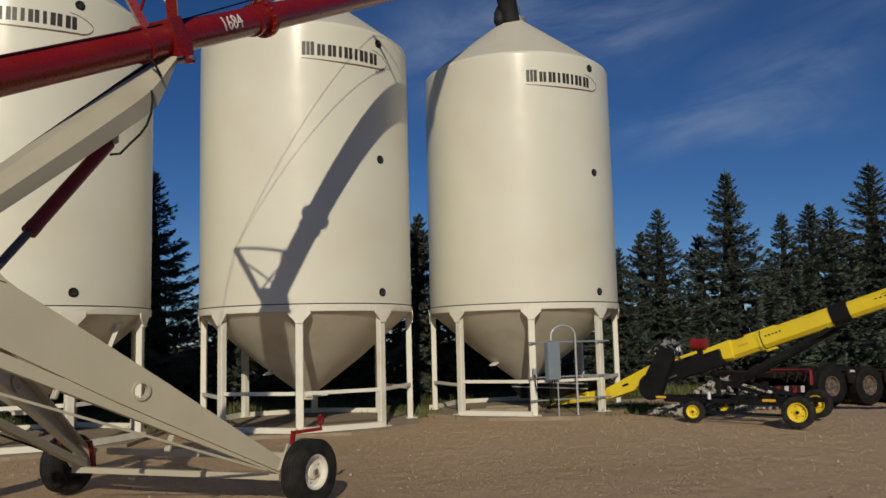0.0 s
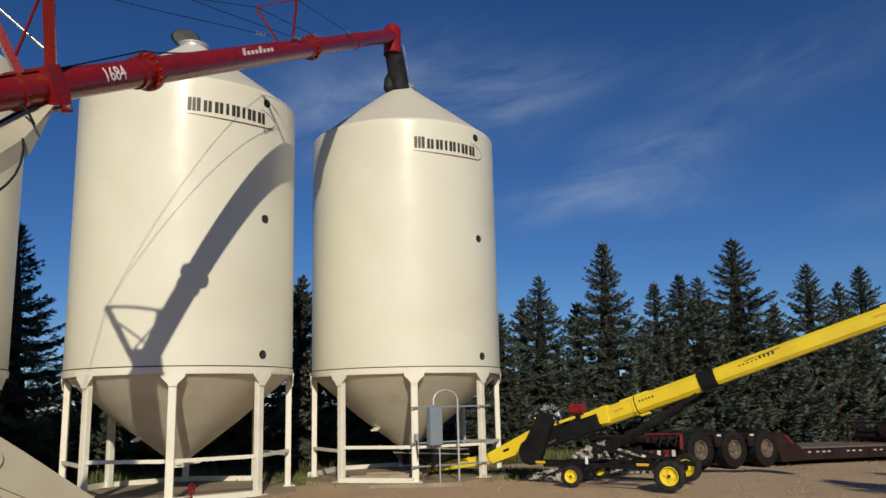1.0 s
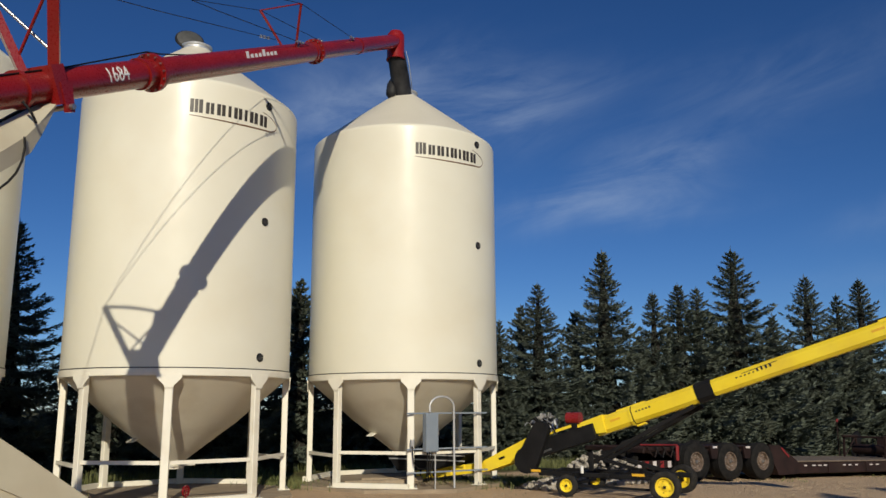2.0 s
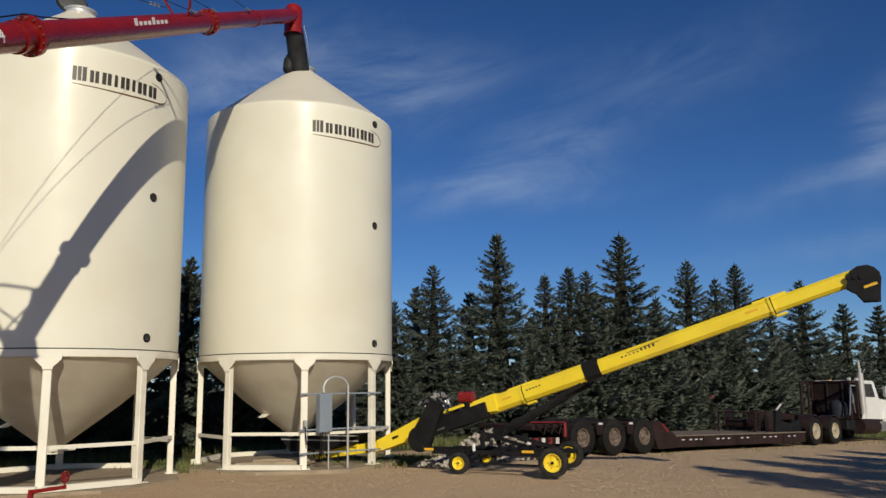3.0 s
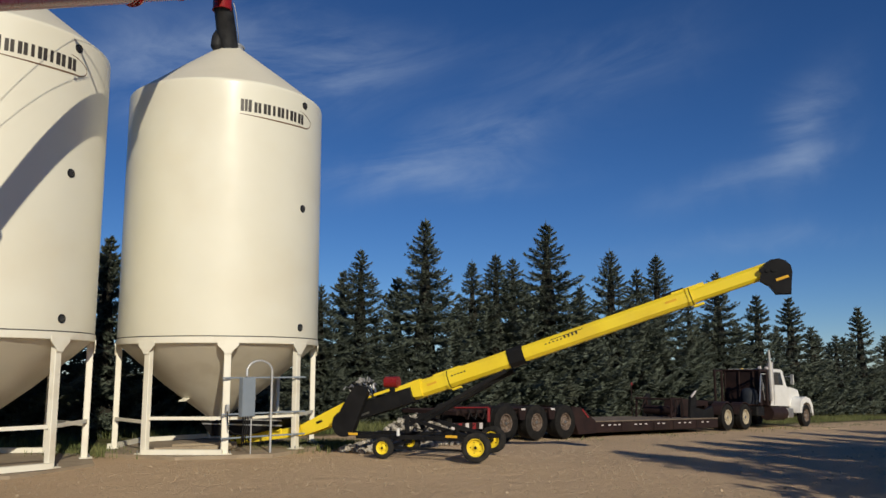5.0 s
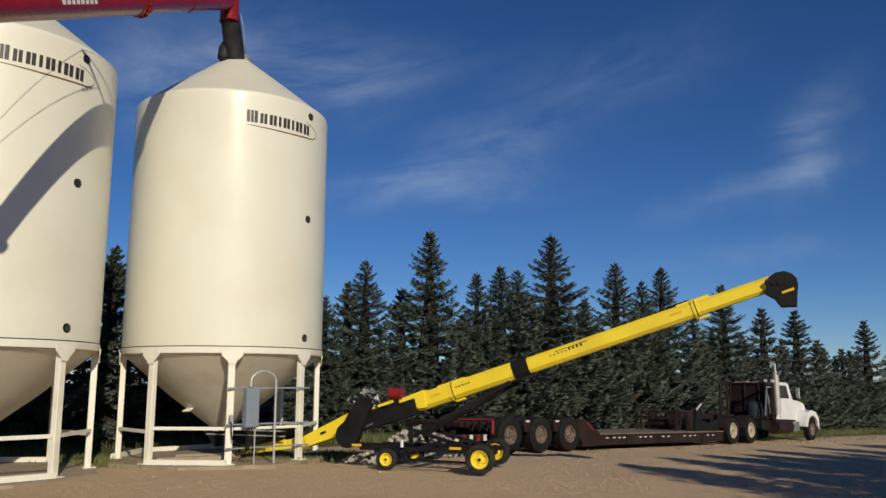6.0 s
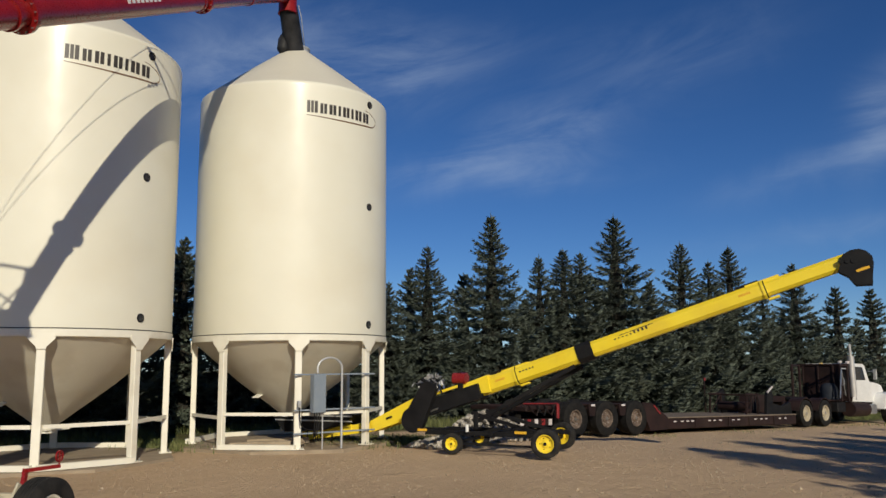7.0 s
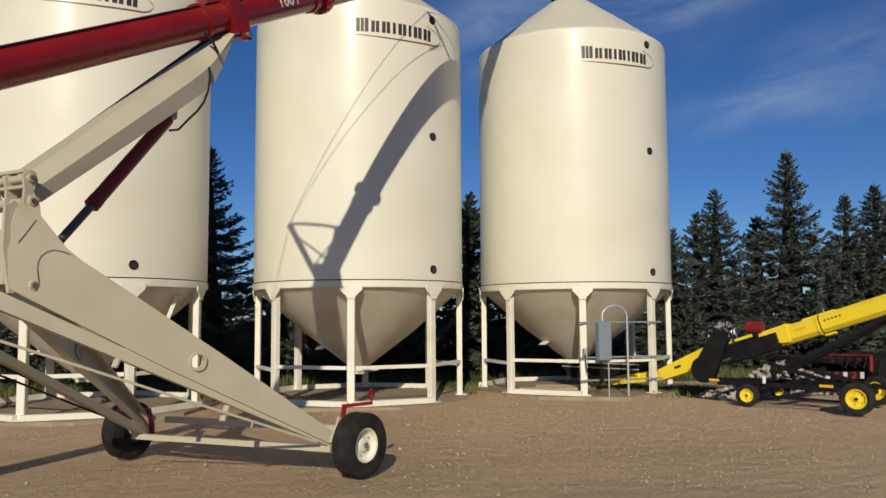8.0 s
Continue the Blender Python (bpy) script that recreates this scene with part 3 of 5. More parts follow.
# ---- power cabinet on the third bin ----
def build_cabinet():
    bx, by, turn = BINS[2]
    at = Matrix.Translation((bx, by, 0)) @ Matrix.Rotation(radians(turn), 4, "Z")
    p, q = at @ on_bin(-45, 2.50, 0), at @ on_bin(0, 2.50, 0)
    along = (q - p).normalized()
    out = along.cross(Vector((0, 0, 1)))
    span = (q - p).length
    ob = thing("power_cabinet", basis(along, -out, Vector((0, 0, 1)), p), "grey electrical cabinet on rails with a looped metal conduit", "electrical box")
    body = part("body", soft(add_box(bmesh.new(), (0.43, -0.14, 1.29), (0.32, 0.19, 0.87)), 0.012), M_BOXGREY, ob)
    part("door", soft(add_box(bmesh.new(), (0.43, -0.243, 1.29), (0.285, 0.012, 0.83)), 0.004), M_BOXGREY, body)
    part("door_latch", soft(add_box(bmesh.new(), (0.565, -0.262, 1.27), (0.025, 0.02, 0.09)), 0.004), M_STEEL, body)
    for z in (0.40, 0.92, 1.72):
        part("rail", soft(add_box(bmesh.new(), (span / 2, -0.02, z), (span + 0.24, 0.03, 0.036)), 0.004), M_BOXGREY, ob)
    hoop = [(0.41, -0.14, 1.75), (0.41, -0.14, 1.88)] + [(0.41 + 0.32 - 0.32 * math.cos(a), -0.14, 1.86 + 0.24 * math.sin(a)) for a in (math.pi * k / 12 for k in range(1, 12))] + [(1.05, -0.14, 1.88), (1.05, -0.14, 1.0), (1.05, -0.14, -0.03)]
    part("conduit", add_path(bmesh.new(), hoop, 0.027, 12), M_GALV, ob, "looped galvanised conduit", smooth=60)
    part("drop_pipe", add_rod(bmesh.new(), (0.56, -0.12, -0.03), (0.56, -0.12, 0.86), 0.016), M_GALV, ob, smooth=60)
    for k, x in enumerate((0.34, 0.40, 0.46)):
        part("cable", add_path(bmesh.new(), [(x, -0.14, 0.86), (x + 0.01, -0.15, 0.7), (x - 0.02 * k, -0.12, 0.4), (x + 0.05, -0.02, 0.22)], 0.014, 6), M_BLACK, ob)
    switch = part("switch", soft(add_box(bmesh.new(), (0.0, -0.05, 1.06), (0.075, 0.08, 0.15)), 0.008), M_GALV, ob, "small grey switch box")
    part("cable", add_path(bmesh.new(), [(0.0, -0.06, 0.99), (0.0, -0.09, 0.8), (0.02, -0.1, 0.6), (0.14, -0.1, 0.5), (0.35, -0.06, 0.47)], 0.012, 6), M_BLACK, switch)


build_cabinet()


# ---- wheels ----
def build_wheel(parent, at, axis, r, width, rim_r, rim_mat, name="wheel", lugs=5, ribs=True, tyre=None):
    """A wheel with its centre at `at`; axis points to its outer face."""
    axis = Vector(axis).normalized()
    _, side, top = frame_of(axis)
    m = basis(side, axis.cross(side), axis, at)
    hw = width / 2
    prof = [(rim_r, -hw * 0.75), (rim_r * 1.08, -hw * 0.95), (r * 0.86, -hw), (r * 0.965, -hw * 0.82)]
    for k in range(5):
        z = -hw * 0.68 + k * hw * 0.34
        prof += [(r, z - hw * 0.10), (r, z + hw * 0.10)] + ([(r * 0.975, z + hw * 0.14), (r * 0.975, z + hw * 0.2)] if k < 4 and ribs else [])
    prof += [(r * 0.965, hw * 0.82), (r * 0.86, hw), (rim_r * 1.08, hw * 0.95), (rim_r, hw * 0.75)]
    wheel = part(name, lathe(bmesh.new(), prof, 44, m), tyre or M_RUBBER, parent, smooth=50)
    rim = part("rim", lathe(bmesh.new(), [(rim_r * 1.03, hw * 0.78), (rim_r * 0.99, hw * 0.86), (rim_r * 0.9, hw * 0.8), (rim_r * 0.82, hw * 0.35), (rim_r * 0.45, hw * 0.28), (rim_r * 0.40, hw * 0.5), (rim_r * 0.22, hw * 0.62), (0, hw * 0.62)], 36, m), rim_mat, wheel, smooth=35)
    for k in range(lugs):
        a = 2 * math.pi * k / lugs
        c = Vector((math.cos(a), math.sin(a), 0)) * rim_r * 0.62
        part("lug_nut", add_rod(bmesh.new(), m @ (c + Vector((0, 0, hw * 0.28))), m @ (c + Vector((0, 0, hw * 0.42))), rim_r * 0.06, seg=6), M_BLACK if rim_mat is M_YELLOW else M_STEEL, wheel)
    bm = add_rod(bmesh.new(), m @ Vector((0, 0, hw * 0.6)), m @ Vector((0, 0, hw * 0.82)), rim_r * 0.17, seg=16)
    part("hub", bm, M_BLACK if rim_mat is M_YELLOW else M_STEEL, wheel)
    part("inner_disc", lathe(bmesh.new(), [(rim_r * 1.03, -hw * 0.78), (rim_r * 0.9, -hw * 0.5), (0.0, -hw * 0.4)], 28, m), M_BLACK, wheel)
    return wheel


# ---- red swing auger on its beige carriage ----
AUG = basis(Vector((0.75716, 0.65323, 0)), Vector((-0.65323, 0.75716, 0)), Vector((0, 0, 1)), (1.055, 10.825, 0))


def tube_z(s):
    return 5.93 + 0.4975 * s


TDIR = Vector((1, 0, 0.4975)).normalized()
TUP = Vector((-0.4975, 0, 1)).normalized()


def tube_at(s, up=0.0, side=0.0):
    """A place by the auger tube: side is positive away from the yard."""
    return Vector((s, side, tube_z(s))) + TUP * up


def bent_text(words, height, r, at_s, aside, tilt):
    """Raised writing bent round the tube's near face."""
    cu = bpy.data.curves.new("writing", "FONT")
    cu.body, cu.size, cu.extrude, cu.resolution_u = words, height, 0.004, 2
    cu.align_x, cu.align_y = "CENTER", "CENTER"
    tmp = new("writing", cu)
    bpy.context.view_layer.update()
    me = bpy.data.meshes.new_from_object(tmp)
    bpy.data.objects.remove(tmp)
    bm = bmesh.new()
    bm.from_mesh(me)
    bmesh.ops.subdivide_edges(bm, edges=[e for e in bm.edges if abs(e.verts[0].co.y - e.verts[1].co.y) > height * 0.3], cuts=2)
    for v in bm.verts:
        a = radians(tilt) + v.co.y / r
        rad = r + 0.004 + v.co.z
        base = tube_at(at_s) + TDIR * (v.co.x * aside)
        v.co = base + TUP * (math.sin(a) * rad) + Vector((0, -1, 0)) * (math.cos(a) * rad)
    return bm


def build_auger():
    ob = thing("grain_auger", AUG, "red swing auger on a beige scissor carriage with white-rimmed tyres", "grain auger")
    # tube in three lengths, joined by bolted flanges
    tube = part("tube", add_rod(bmesh.new(), tube_at(-10.6), tube_at(1.6), 0.203, seg=40), M_RED, ob, "glossy red auger tube", smooth=40)
    part("tube", add_rod(bmesh.new(), tube_at(1.6), tube_at(6.78), 0.205, seg=40), M_RED, ob, smooth=40)
    part("tube", add_rod(bmesh.new(), tube_at(6.78), tube_at(11.75), 0.185, seg=40), M_RED, ob, smooth=40)
    for s, r in ((1.6, 0.285), (6.78, 0.265)):
        fl = part("flange", soft(add_rod(bmesh.new(), tube_at(s - 0.035), tube_at(s + 0.035), r, seg=40), 0.006), M_RED, tube, smooth=40)
        for k in range(14):
            a = 2 * math.pi * k / 14
            off = (TUP * math.sin(a) + Vector((0, 1, 0)) * math.cos(a)) * (r - 0.028)
            part("bolt", add_rod(bmesh.new(), tube_at(s - 0.06) + off, tube_at(s + 0.06) + off, 0.013, seg=6), M_STEEL, fl)
    for s in (6.95, 6.6, 1.35, -0.75, 9.0):
        part("band", soft(add_rod(bmesh.new(), tube_at(s - 0.03), tube_at(s + 0.03), 0.23 if s < 1.6 else 0.22 if s < 6.78 else 0.2, seg=36), 0.005), M_RED, tube, smooth=40)
    part("number", bent_text("1684", 0.29, 0.203, 0.70, 0.80, 8), M_WHITE, tube, "white painted model number")
    for k in range(8):
        p = tube_at(4.38) + TDIR * (-0.52 + 0.15 * k)
        n_ = (TUP * 0.25 + Vector((0, -1, 0))).normalized()
        h_ = 0.17 if k in (0, 4) else 0.115
        part("decal_bar", add_box(bmesh.new(), p + n_ * 0.206 + TUP * (h_ / 2 - 0.07), (0.095, 0.006, h_), basis(TDIR, -n_, TUP).to_3x3()), M_WHITE, tube, "white decal bar")
    # discharge hood and flexible spout into the bin
    end = tube_at(11.6)
    hood = part("hood", soft(lathe(bmesh.new(), [(0, 0.28), (0.17, 0.26), (0.235, 0.16), (0.24, -0.52), (0.255, -0.55), (0.21, -0.55)], 36, Matrix.Translation(end)), 0.004), M_RED, ob, "red discharge hood", smooth=45)
    bm = bmesh.new()
    a0, a1 = Vector((11.62, 0.0, 11.35)), Vector((12.12, -0.02, 10.12))
    axis, side, top = frame_of(a1 - a0)
    rings = []
    for k in range(45):
        u = k / 44
        c = a0.lerp(a1, u) + Vector((0.05, 0, 0)) * math.sin(u * math.pi)
        r = 0.235 + 0.035 * u + 0.010 * (k % 2)
        rings.append([bm.verts.new(c + (side * math.cos(q) + top * math.sin(q)) * r) for q in (2 * math.pi * j / 28 for j in range(28))])
    for a, b in zip(rings, rings[1:]):
        for j in range(28):
            bm.faces.new((a[j], a[(j + 1) % 28], b[(j + 1) % 28], b[j]))
    part("spout", bm, M_HOSE, hood, "black ribbed flexible spout", smooth=50)
    part("spout_strap", add_path(bmesh.new(), [(11.86, -0.2, 11.5), (11.95, -0.25, 11.2), (12.1, -0.27, 10.7), (12.22, -0.26, 10.45)], 0.012, 6), M_STEEL, hood)
    part("spout_fold", soft(lathe(bmesh.new(), [(0, 0.3), (0.12, 0.27), (0.17, 0.1), (0.16, -0.2), (0.08, -0.32), (0, -0.34)], 20, Matrix.Translation((11.9, 0.2, 10.46)) @ Matrix.Rotation(radians(18), 4, "Y")), 0.004), M_HOSE, hood, smooth=50)
    # bracket that hangs the tube on the lift arm
    br = part("bracket", soft(add_beam(bmesh.new(), tube_at(-0.43), tube_at(-0.24), 0.50, 0.48), 0.03), M_RED, ob, "red lift bracket")
    for y in (-0.24, 0.24):
        part("lug", soft(add_beam(bmesh.new(), (-0.28, y, 5.80), (-0.16, y, 5.46), 0.05, 0.2, 0.05, 0.13), 0.012), M_RED, br)
    part("lug_pin", add_rod(bmesh.new(), (-0.18, -0.32, 5.52), (-0.18, 0.32, 5.52), 0.035, seg=14), M_STEEL, br, smooth=50)
    # bridging tower and cables
    apex = {y: Vector((-1.03, 0.61 * y, 7.18)) for y in (-1, 1)}
    foot = {-1: Vector((-0.38, -0.15, 5.97)), 1: Vector((-0.52, 0.18, 5.88))}
    fore = {y: Vector((5.30, 0.45 * y, 9.60)) for y in (-1, 1)}
    fore_foot = {y: Vector((5.72, 0.14 * y, 8.93)) for y in (-1, 1)}
    far_end = {-1: Vector((8.6, -0.13, 10.37)), 1: Vector((7.5, 0.12, 9.84))}
    for y in (-1, 1):
        part("tower_post", soft(add_beam(bmesh.new(), foot[y], apex[y], 0.13, 0.10), 0.006), M_RED, ob)
        part("tower_brace", add_rod(bmesh.new(), foot[y].lerp(apex[y], 0.12), apex[-y].lerp(foot[-y], 0.25), 0.02, seg=8), M_RED if y > 0 else M_STEEL, ob, smooth=50)
        part("fore_post", add_rod(bmesh.new(), fore_foot[y], fore[y], 0.026, seg=10), M_RED, ob, smooth=50)
        low_end = Vector((5.6, 0.25, 9.08)) if y > 0 else Vector((6.2, -0.17, 9.16))
        for stop in (fore[y], low_end):
            part("cable", add_path(bmesh.new(), [apex[y], apex[y].lerp(stop, 0.5) - Vector((0, 0, 0.03)), stop], 0.0065, 6), M_BLACK, ob)
        part("cable", add_path(bmesh.new(), [fore[y], far_end[y]], 0.0065, 6), M_BLACK, ob)
        part("cable", add_path(bmesh.new(), [apex[y], (-5.5, y * 0.2, 3.45)], 0.009, 6), M_BLACK, ob)
        for stop, back in ((low_end, apex[y]), (far_end[y], fore[y])):
            for k in range(3):
                c = stop.lerp(back, 0.04 + 0.05 * k / (1 + (stop - back).length / 4))
                part("cable_clip", add_box(bmesh.new(), c, (0.035, 0.05, 0.05)), M_STEEL, ob)
    part("tower_rail", add_rod(bmesh.new(), apex[-1], apex[1], 0.028, seg=10), M_RED, ob, smooth=50)
    part("fore_rail", add_rod(bmesh.new(), fore[-1], fore[1], 0.014, seg=10), M_RED, ob, smooth=50)
    part("hydraulic_line", add_path(bmesh.new(), [tube_at(-4.5, 0.18, -0.12), tube_at(-1.0, 0.18, -0.12), tube_at(0.0, 0.20, -0.08), tube_at(1.3, 0.28, -0.02), tube_at(1.6, 0.30, 0.0), tube_at(1.9, 0.25, 0.0), tube_at(2.6, 0.2, 0.05), tube_at(4.5, 0.17, 0.12), tube_at(6.5, 0.17, 0.12)], 0.012, 6), M_BLACK, tube)
    # upper lift arm
    bm = bmesh.new()
    rings = []
    along, side, top = frame_of(Vector((2.69, 0, 2.29)))
    start, stop = Vector((-3.05, 0, 3.11)) + top * 0.14, Vector((-0.34, 0, 5.50)) + top * 0.03
    for u, h, w in ((0.0, 0.27, 1.0), (0.45, 0.345, 1.0), (0.70, 0.375, 0.95), (0.80, 0.36, 0.9), (0.88, 0.25, 0.85), (1.0, 0.06, 0.7)):
        rings.append([bm.verts.new(start.lerp(stop, u) + side * (sx * w) + top * (sy * h)) for sx, sy in ((0.14, 0), (0.28, -0.46), (0.25, -1), (-0.25, -1), (-0.28, -0.46), (-0.14, 0))])
    for one, two in zip(rings, rings[1:]):
        for k in range(6):
            bm.faces.new((one[k], one[(k + 1) % 6], two[(k + 1) % 6], two[k]))
    bm.faces.new(rings[0][::-1])
    bm.faces.new(rings[-1])
    arm = part("lift_arm", soft(bm, 0.010), M_BEIGE, ob, "beige folded-section lift arm")
    part("arm_rail", soft(add_beam(bmesh.new(), (-2.9, 0.22, 3.33), (-0.25, 0.22, 5.60), 0.06, 0.05), 0.008), M_BLACK, arm, "dark guide rail")
    # hinge between the arms
    upright = basis(Vector((1, 0, 0)), Vector((0, 0, 1)), Vector((0, -1, 0)))
    for y in (-0.35, 0.35):
        part("hinge_plate", soft(prism(bmesh.new(), [(-3.40, 2.92), (-3.30, 2.98), (-3.24, 2.62), (-3.20, 2.12), (-3.34, 2.12), (-3.41, 2.55)], 0.04, Matrix.Translation((0, y, 0)) @ upright), 0.008), M_BEIGE, ob)
    part("hinge_web", soft(add_beam(bmesh.new(), (-3.36, -0.33, 2.45), (-3.36, 0.33, 2.45), 0.03, 0.5), 0.006), M_BEIGE, ob)
    for y in (-0.40, -0.12, 0.12, 0.40):
        link = part("hinge_link", soft(prism(bmesh.new(), [(-3.27, 3.22), (-3.21, 3.28), (-3.14, 3.26), (-3.12, 3.18), (-3.16, 3.08), (-3.11, 2.98), (-3.14, 2.91), (-3.22, 2.90), (-3.26, 2.97), (-3.25, 3.08)], 0.035, Matrix.Translation((0, y, 0)) @ upright), 0.008), M_BEIGE, ob)
    for z in (3.12, 3.27):
        part("link_spacer", soft(add_beam(bmesh.new(), (-3.22, -0.39, z), (-3.22, 0.39, z), 0.05, 0.03), 0.006), M_BEIGE, link)
    for s, z, r in ((-3.20, 3.20, 0.04), (-3.18, 2.98, 0.042), (-3.14, 2.19, 0.05)):
        pin = part("hinge_pin", soft(add_rod(bmesh.new(), (s, -0.455, z), (s, 0.455, z), r, seg=20), 0.008), M_BEIGE, ob, smooth=50)
        for y in (-0.457, 0.457):
            part("pin_bolt", add_rod(bmesh.new(), (s, y - 0.008, z), (s, y + 0.008, z), r * 0.62, seg=12), M_RUSTRIM, pin)
    # hydraulic cylinder
    part("cylinder_rod", add_rod(bmesh.new(), (-2.75, 0.05, 2.45), (-2.10, 0.05, 3.18), 0.046, seg=18), M_PISTON, ob, "dull steel piston rod", smooth=50)
    barrel = part("cylinder", soft(add_rod(bmesh.new(), (-2.13, 0.05, 3.147), (-1.18, 0.05, 4.24), 0.079, seg=26), 0.008), M_DARKRED, ob, "dark red hydraulic cylinder", smooth=50)
    part("gland", soft(add_rod(bmesh.new(), (-2.18, 0.05, 3.09), (-2.11, 0.05, 3.17), 0.084, seg=26), 0.008), M_DARKRED, barrel, smooth=50)
    part("cylinder_lug", soft(add_box(bmesh.new(), (-1.12, 0.05, 4.38), (0.10, 0.14, 0.26)), 0.02), M_BEIGE, barrel)
    part("hose", add_path(bmesh.new(), [(-1.25, -0.06, 4.08), (-1.16, -0.12, 4.1), (-1.06, -0.18, 4.24), (-0.96, -0.22, 4.36), (-0.89, -0.25, 4.48), (-0.84, -0.27, 4.64), (-0.83, -0.28, 4.80), (-0.84, -0.27, 4.92)], 0.014, 8), M_BLACK, barrel, smooth=60)
    part("hose", add_path(bmesh.new(), [(-0.85, -0.2, 5.35), (-0.8, -0.28, 5.25), (-0.72, -0.3, 5.12)], 0.016, 8), M_BLACK, barrel, smooth=60)
    # two tapered frame legs running down to the wheels
    for side in (-1, 1):
        a, b = Vector((-3.14, 0.42 * side, 2.55)), Vector((0.02 - 0.19 * side * 1.0, 1.55 * side, 0.40))
        axis = (b - a).normalized()
        face = axis.cross(Vector((0, 0, 1))).normalized()
        up = face.cross(axis) if face.cross(axis).z > 0 else -face.cross(axis)
        if side > 0:
            # the far leg leans away
            up = up * math.cos(radians(14)) + Vector((0, 1, 0)) * math.sin(radians(14))
            up = (up - axis * up.dot(axis)).normalized()
        L = (b - a).length
        a = a + up * (0.17 if side > 0 else 0.0)
        m = basis(axis, up, axis.cross(up), a)
        hx, hy, hr = 1.98, -0.12, 0.079
        low = -0.33 + 0.22 * (hx - 1.8) / (L - 1.8)
        high = 0.12 - 0.035 * (hx - 0.97) / 1.28
        arc = [(hx + hr * math.cos(radians(q)), hy + hr * math.sin(radians(q))) for q in range(-90, 271, 15)]
        bm = prism(bmesh.new(), [(0.03, -0.44), (0.25, -0.43), (1.8, -0.33), (hx, low)] + arc[:11:-1] + [(hx, high), (0.97, 0.12), (0.42, 0.13), (0.25, 0.15), (-0.12, 0.28), (-0.18, 0.36), (-0.27, 0.41), (-0.34, 0.36), (-0.32, 0.2), (-0.28, 0.06), (-0.19, -0.06), (-0.18, -0.16)], 0.05, m)
        prism(bm, [(hx, low), (L, -0.11), (L, 0.0), (2.25, 0.085), (hx, high)] + arc[12::-1], 0.05, m)
        leg = part("frame_leg", bm, M_BEIGE, ob, "tapered beige frame leg")
        skin = axis.cross(up) * (1 if axis.cross(up).y * side > 0 else -1) * 0.027
        # thin weld beads, coloured dark to paint the line of shadow along them
        for pts in ([(0.30, 0.12), (0.22, 0.10), (0.15, 0.07), (0.11, 0.02), (0.09, -0.04), (0.10, -0.10), (0.13, -0.16), (0.18, -0.22), (0.22, -0.27), (0.23, -0.34)], [(-0.14, -0.05), (-0.13, 0.22)]):
            part("weld_bead", add_path(bmesh.new(), [m @ Vector((*q, 0)) + skin for q in pts], 0.006, 6), M_RUSTRIM, leg, smooth=60)
        inn = Vector((0, -side, 0))
        bm = bmesh.new()
        p0, p1 = m @ Vector((0.02, -0.55 if side < 0 else -0.50, 0)), m @ Vector((L, -0.10 if side < 0 else -0.14, 0))
        add_beam(bm, p0 + inn * 0.12, p1 + inn * 0.06, 0.20 if side < 0 else 0.10, 0.15 if side < 0 else 0.04, 0.10 if side < 0 else 0.08, 0.04)
        part("lower_flange", bm, M_BEIGE, leg)
        bm = bmesh.new()
        p0, p1 = m @ Vector((0.6, 0.13, 0)), m @ Vector((L, -0.01, 0))
        add_beam(bm, p0 + inn * 0.08, p1 + inn * 0.06, 0.16, 0.03, 0.12, 0.03)
        part("upper_flange", bm, M_BEIGE, leg)
        mid = m @ Vector((1.98, -0.12, 0))
        hole = basis(axis, up, axis.cross(up), mid)
        part("eyelet", lathe(bmesh.new(), [(0.078, -0.05), (0.098, -0.05), (0.098, 0.05), (0.078, 0.05), (0.078, -0.05)], 28, hole), M_BEIGE, leg, smooth=50)
        for u in (0.30, 0.62) if side < 0 else ():
            part("clip", soft(add_box(bmesh.new(), m @ Vector((L * u, -0.50 + 0.22 * u, 0)) + inn * 0.05 - Vector((0, 0, 0.06)), (0.04, 0.07, 0.18), Matrix.Rotation(radians(25), 3, "Y")), 0.008), M_BEIGE, leg)
        part("drag_bar", soft(add_beam(bmesh.new(), *(((-0.25, 1.42, 0.37), (-3.5, 0.17, 1.75)) if side > 0 else ((-0.15, -1.42, 0.42), (-3.5, -0.35, 1.72))), 0.026 if side < 0 else 0.09, 0.026 if side < 0 else 0.09), 0.006), M_BEIGE, ob)
        if side > 0:
            for lift in (0.0, 0.10):
                part("tie_rod", add_rod(bmesh.new(), (-0.2, 1.46, 0.36 + lift * 0.3), (-3.1, 0.38, 1.40 + lift), 0.012, seg=8), M_BLACK, ob, "thin dark tie rod", smooth=50)
        hub = Vector((-0.19 * side, 1.786 * side, 0.37))
        build_wheel(ob, hub, (0.05 * side * 0 - 0.10, side, 0), 0.378, 0.26, 0.20, M_FRAME)
        part("stub_axle", add_rod(bmesh.new(), hub - Vector((0, 0.35 * side, 0)), hub + Vector((0, 0.06 * side, 0)), 0.05, seg=14), M_BEIGE, ob, smooth=50)
        part("axle_plate", soft(add_box(bmesh.new(), hub + Vector((0, -0.27 * side, 0.10)), (0.34, 0.03, 0.34), Matrix.Rotation(radians(30), 3, "Y")), 0.01), M_BEIGE, ob)
        # red swing jack beside each wheel
        j = hub + Vector((0.10, -0.36 * side, 0))
        tall, fwd = (0.44, 1) if side < 0 else (0.30, -1)
        post = part("jack_post", soft(add_beam(bmesh.new(), j + Vector((0, 0, -0.05)), j + Vector((0.08 * fwd, 0, tall)), 0.045, 0.045), 0.005), M_RED, ob, "red swing-wheel jack")
        tip = j + Vector((0.36 * fwd, 0.22 * side, tall))
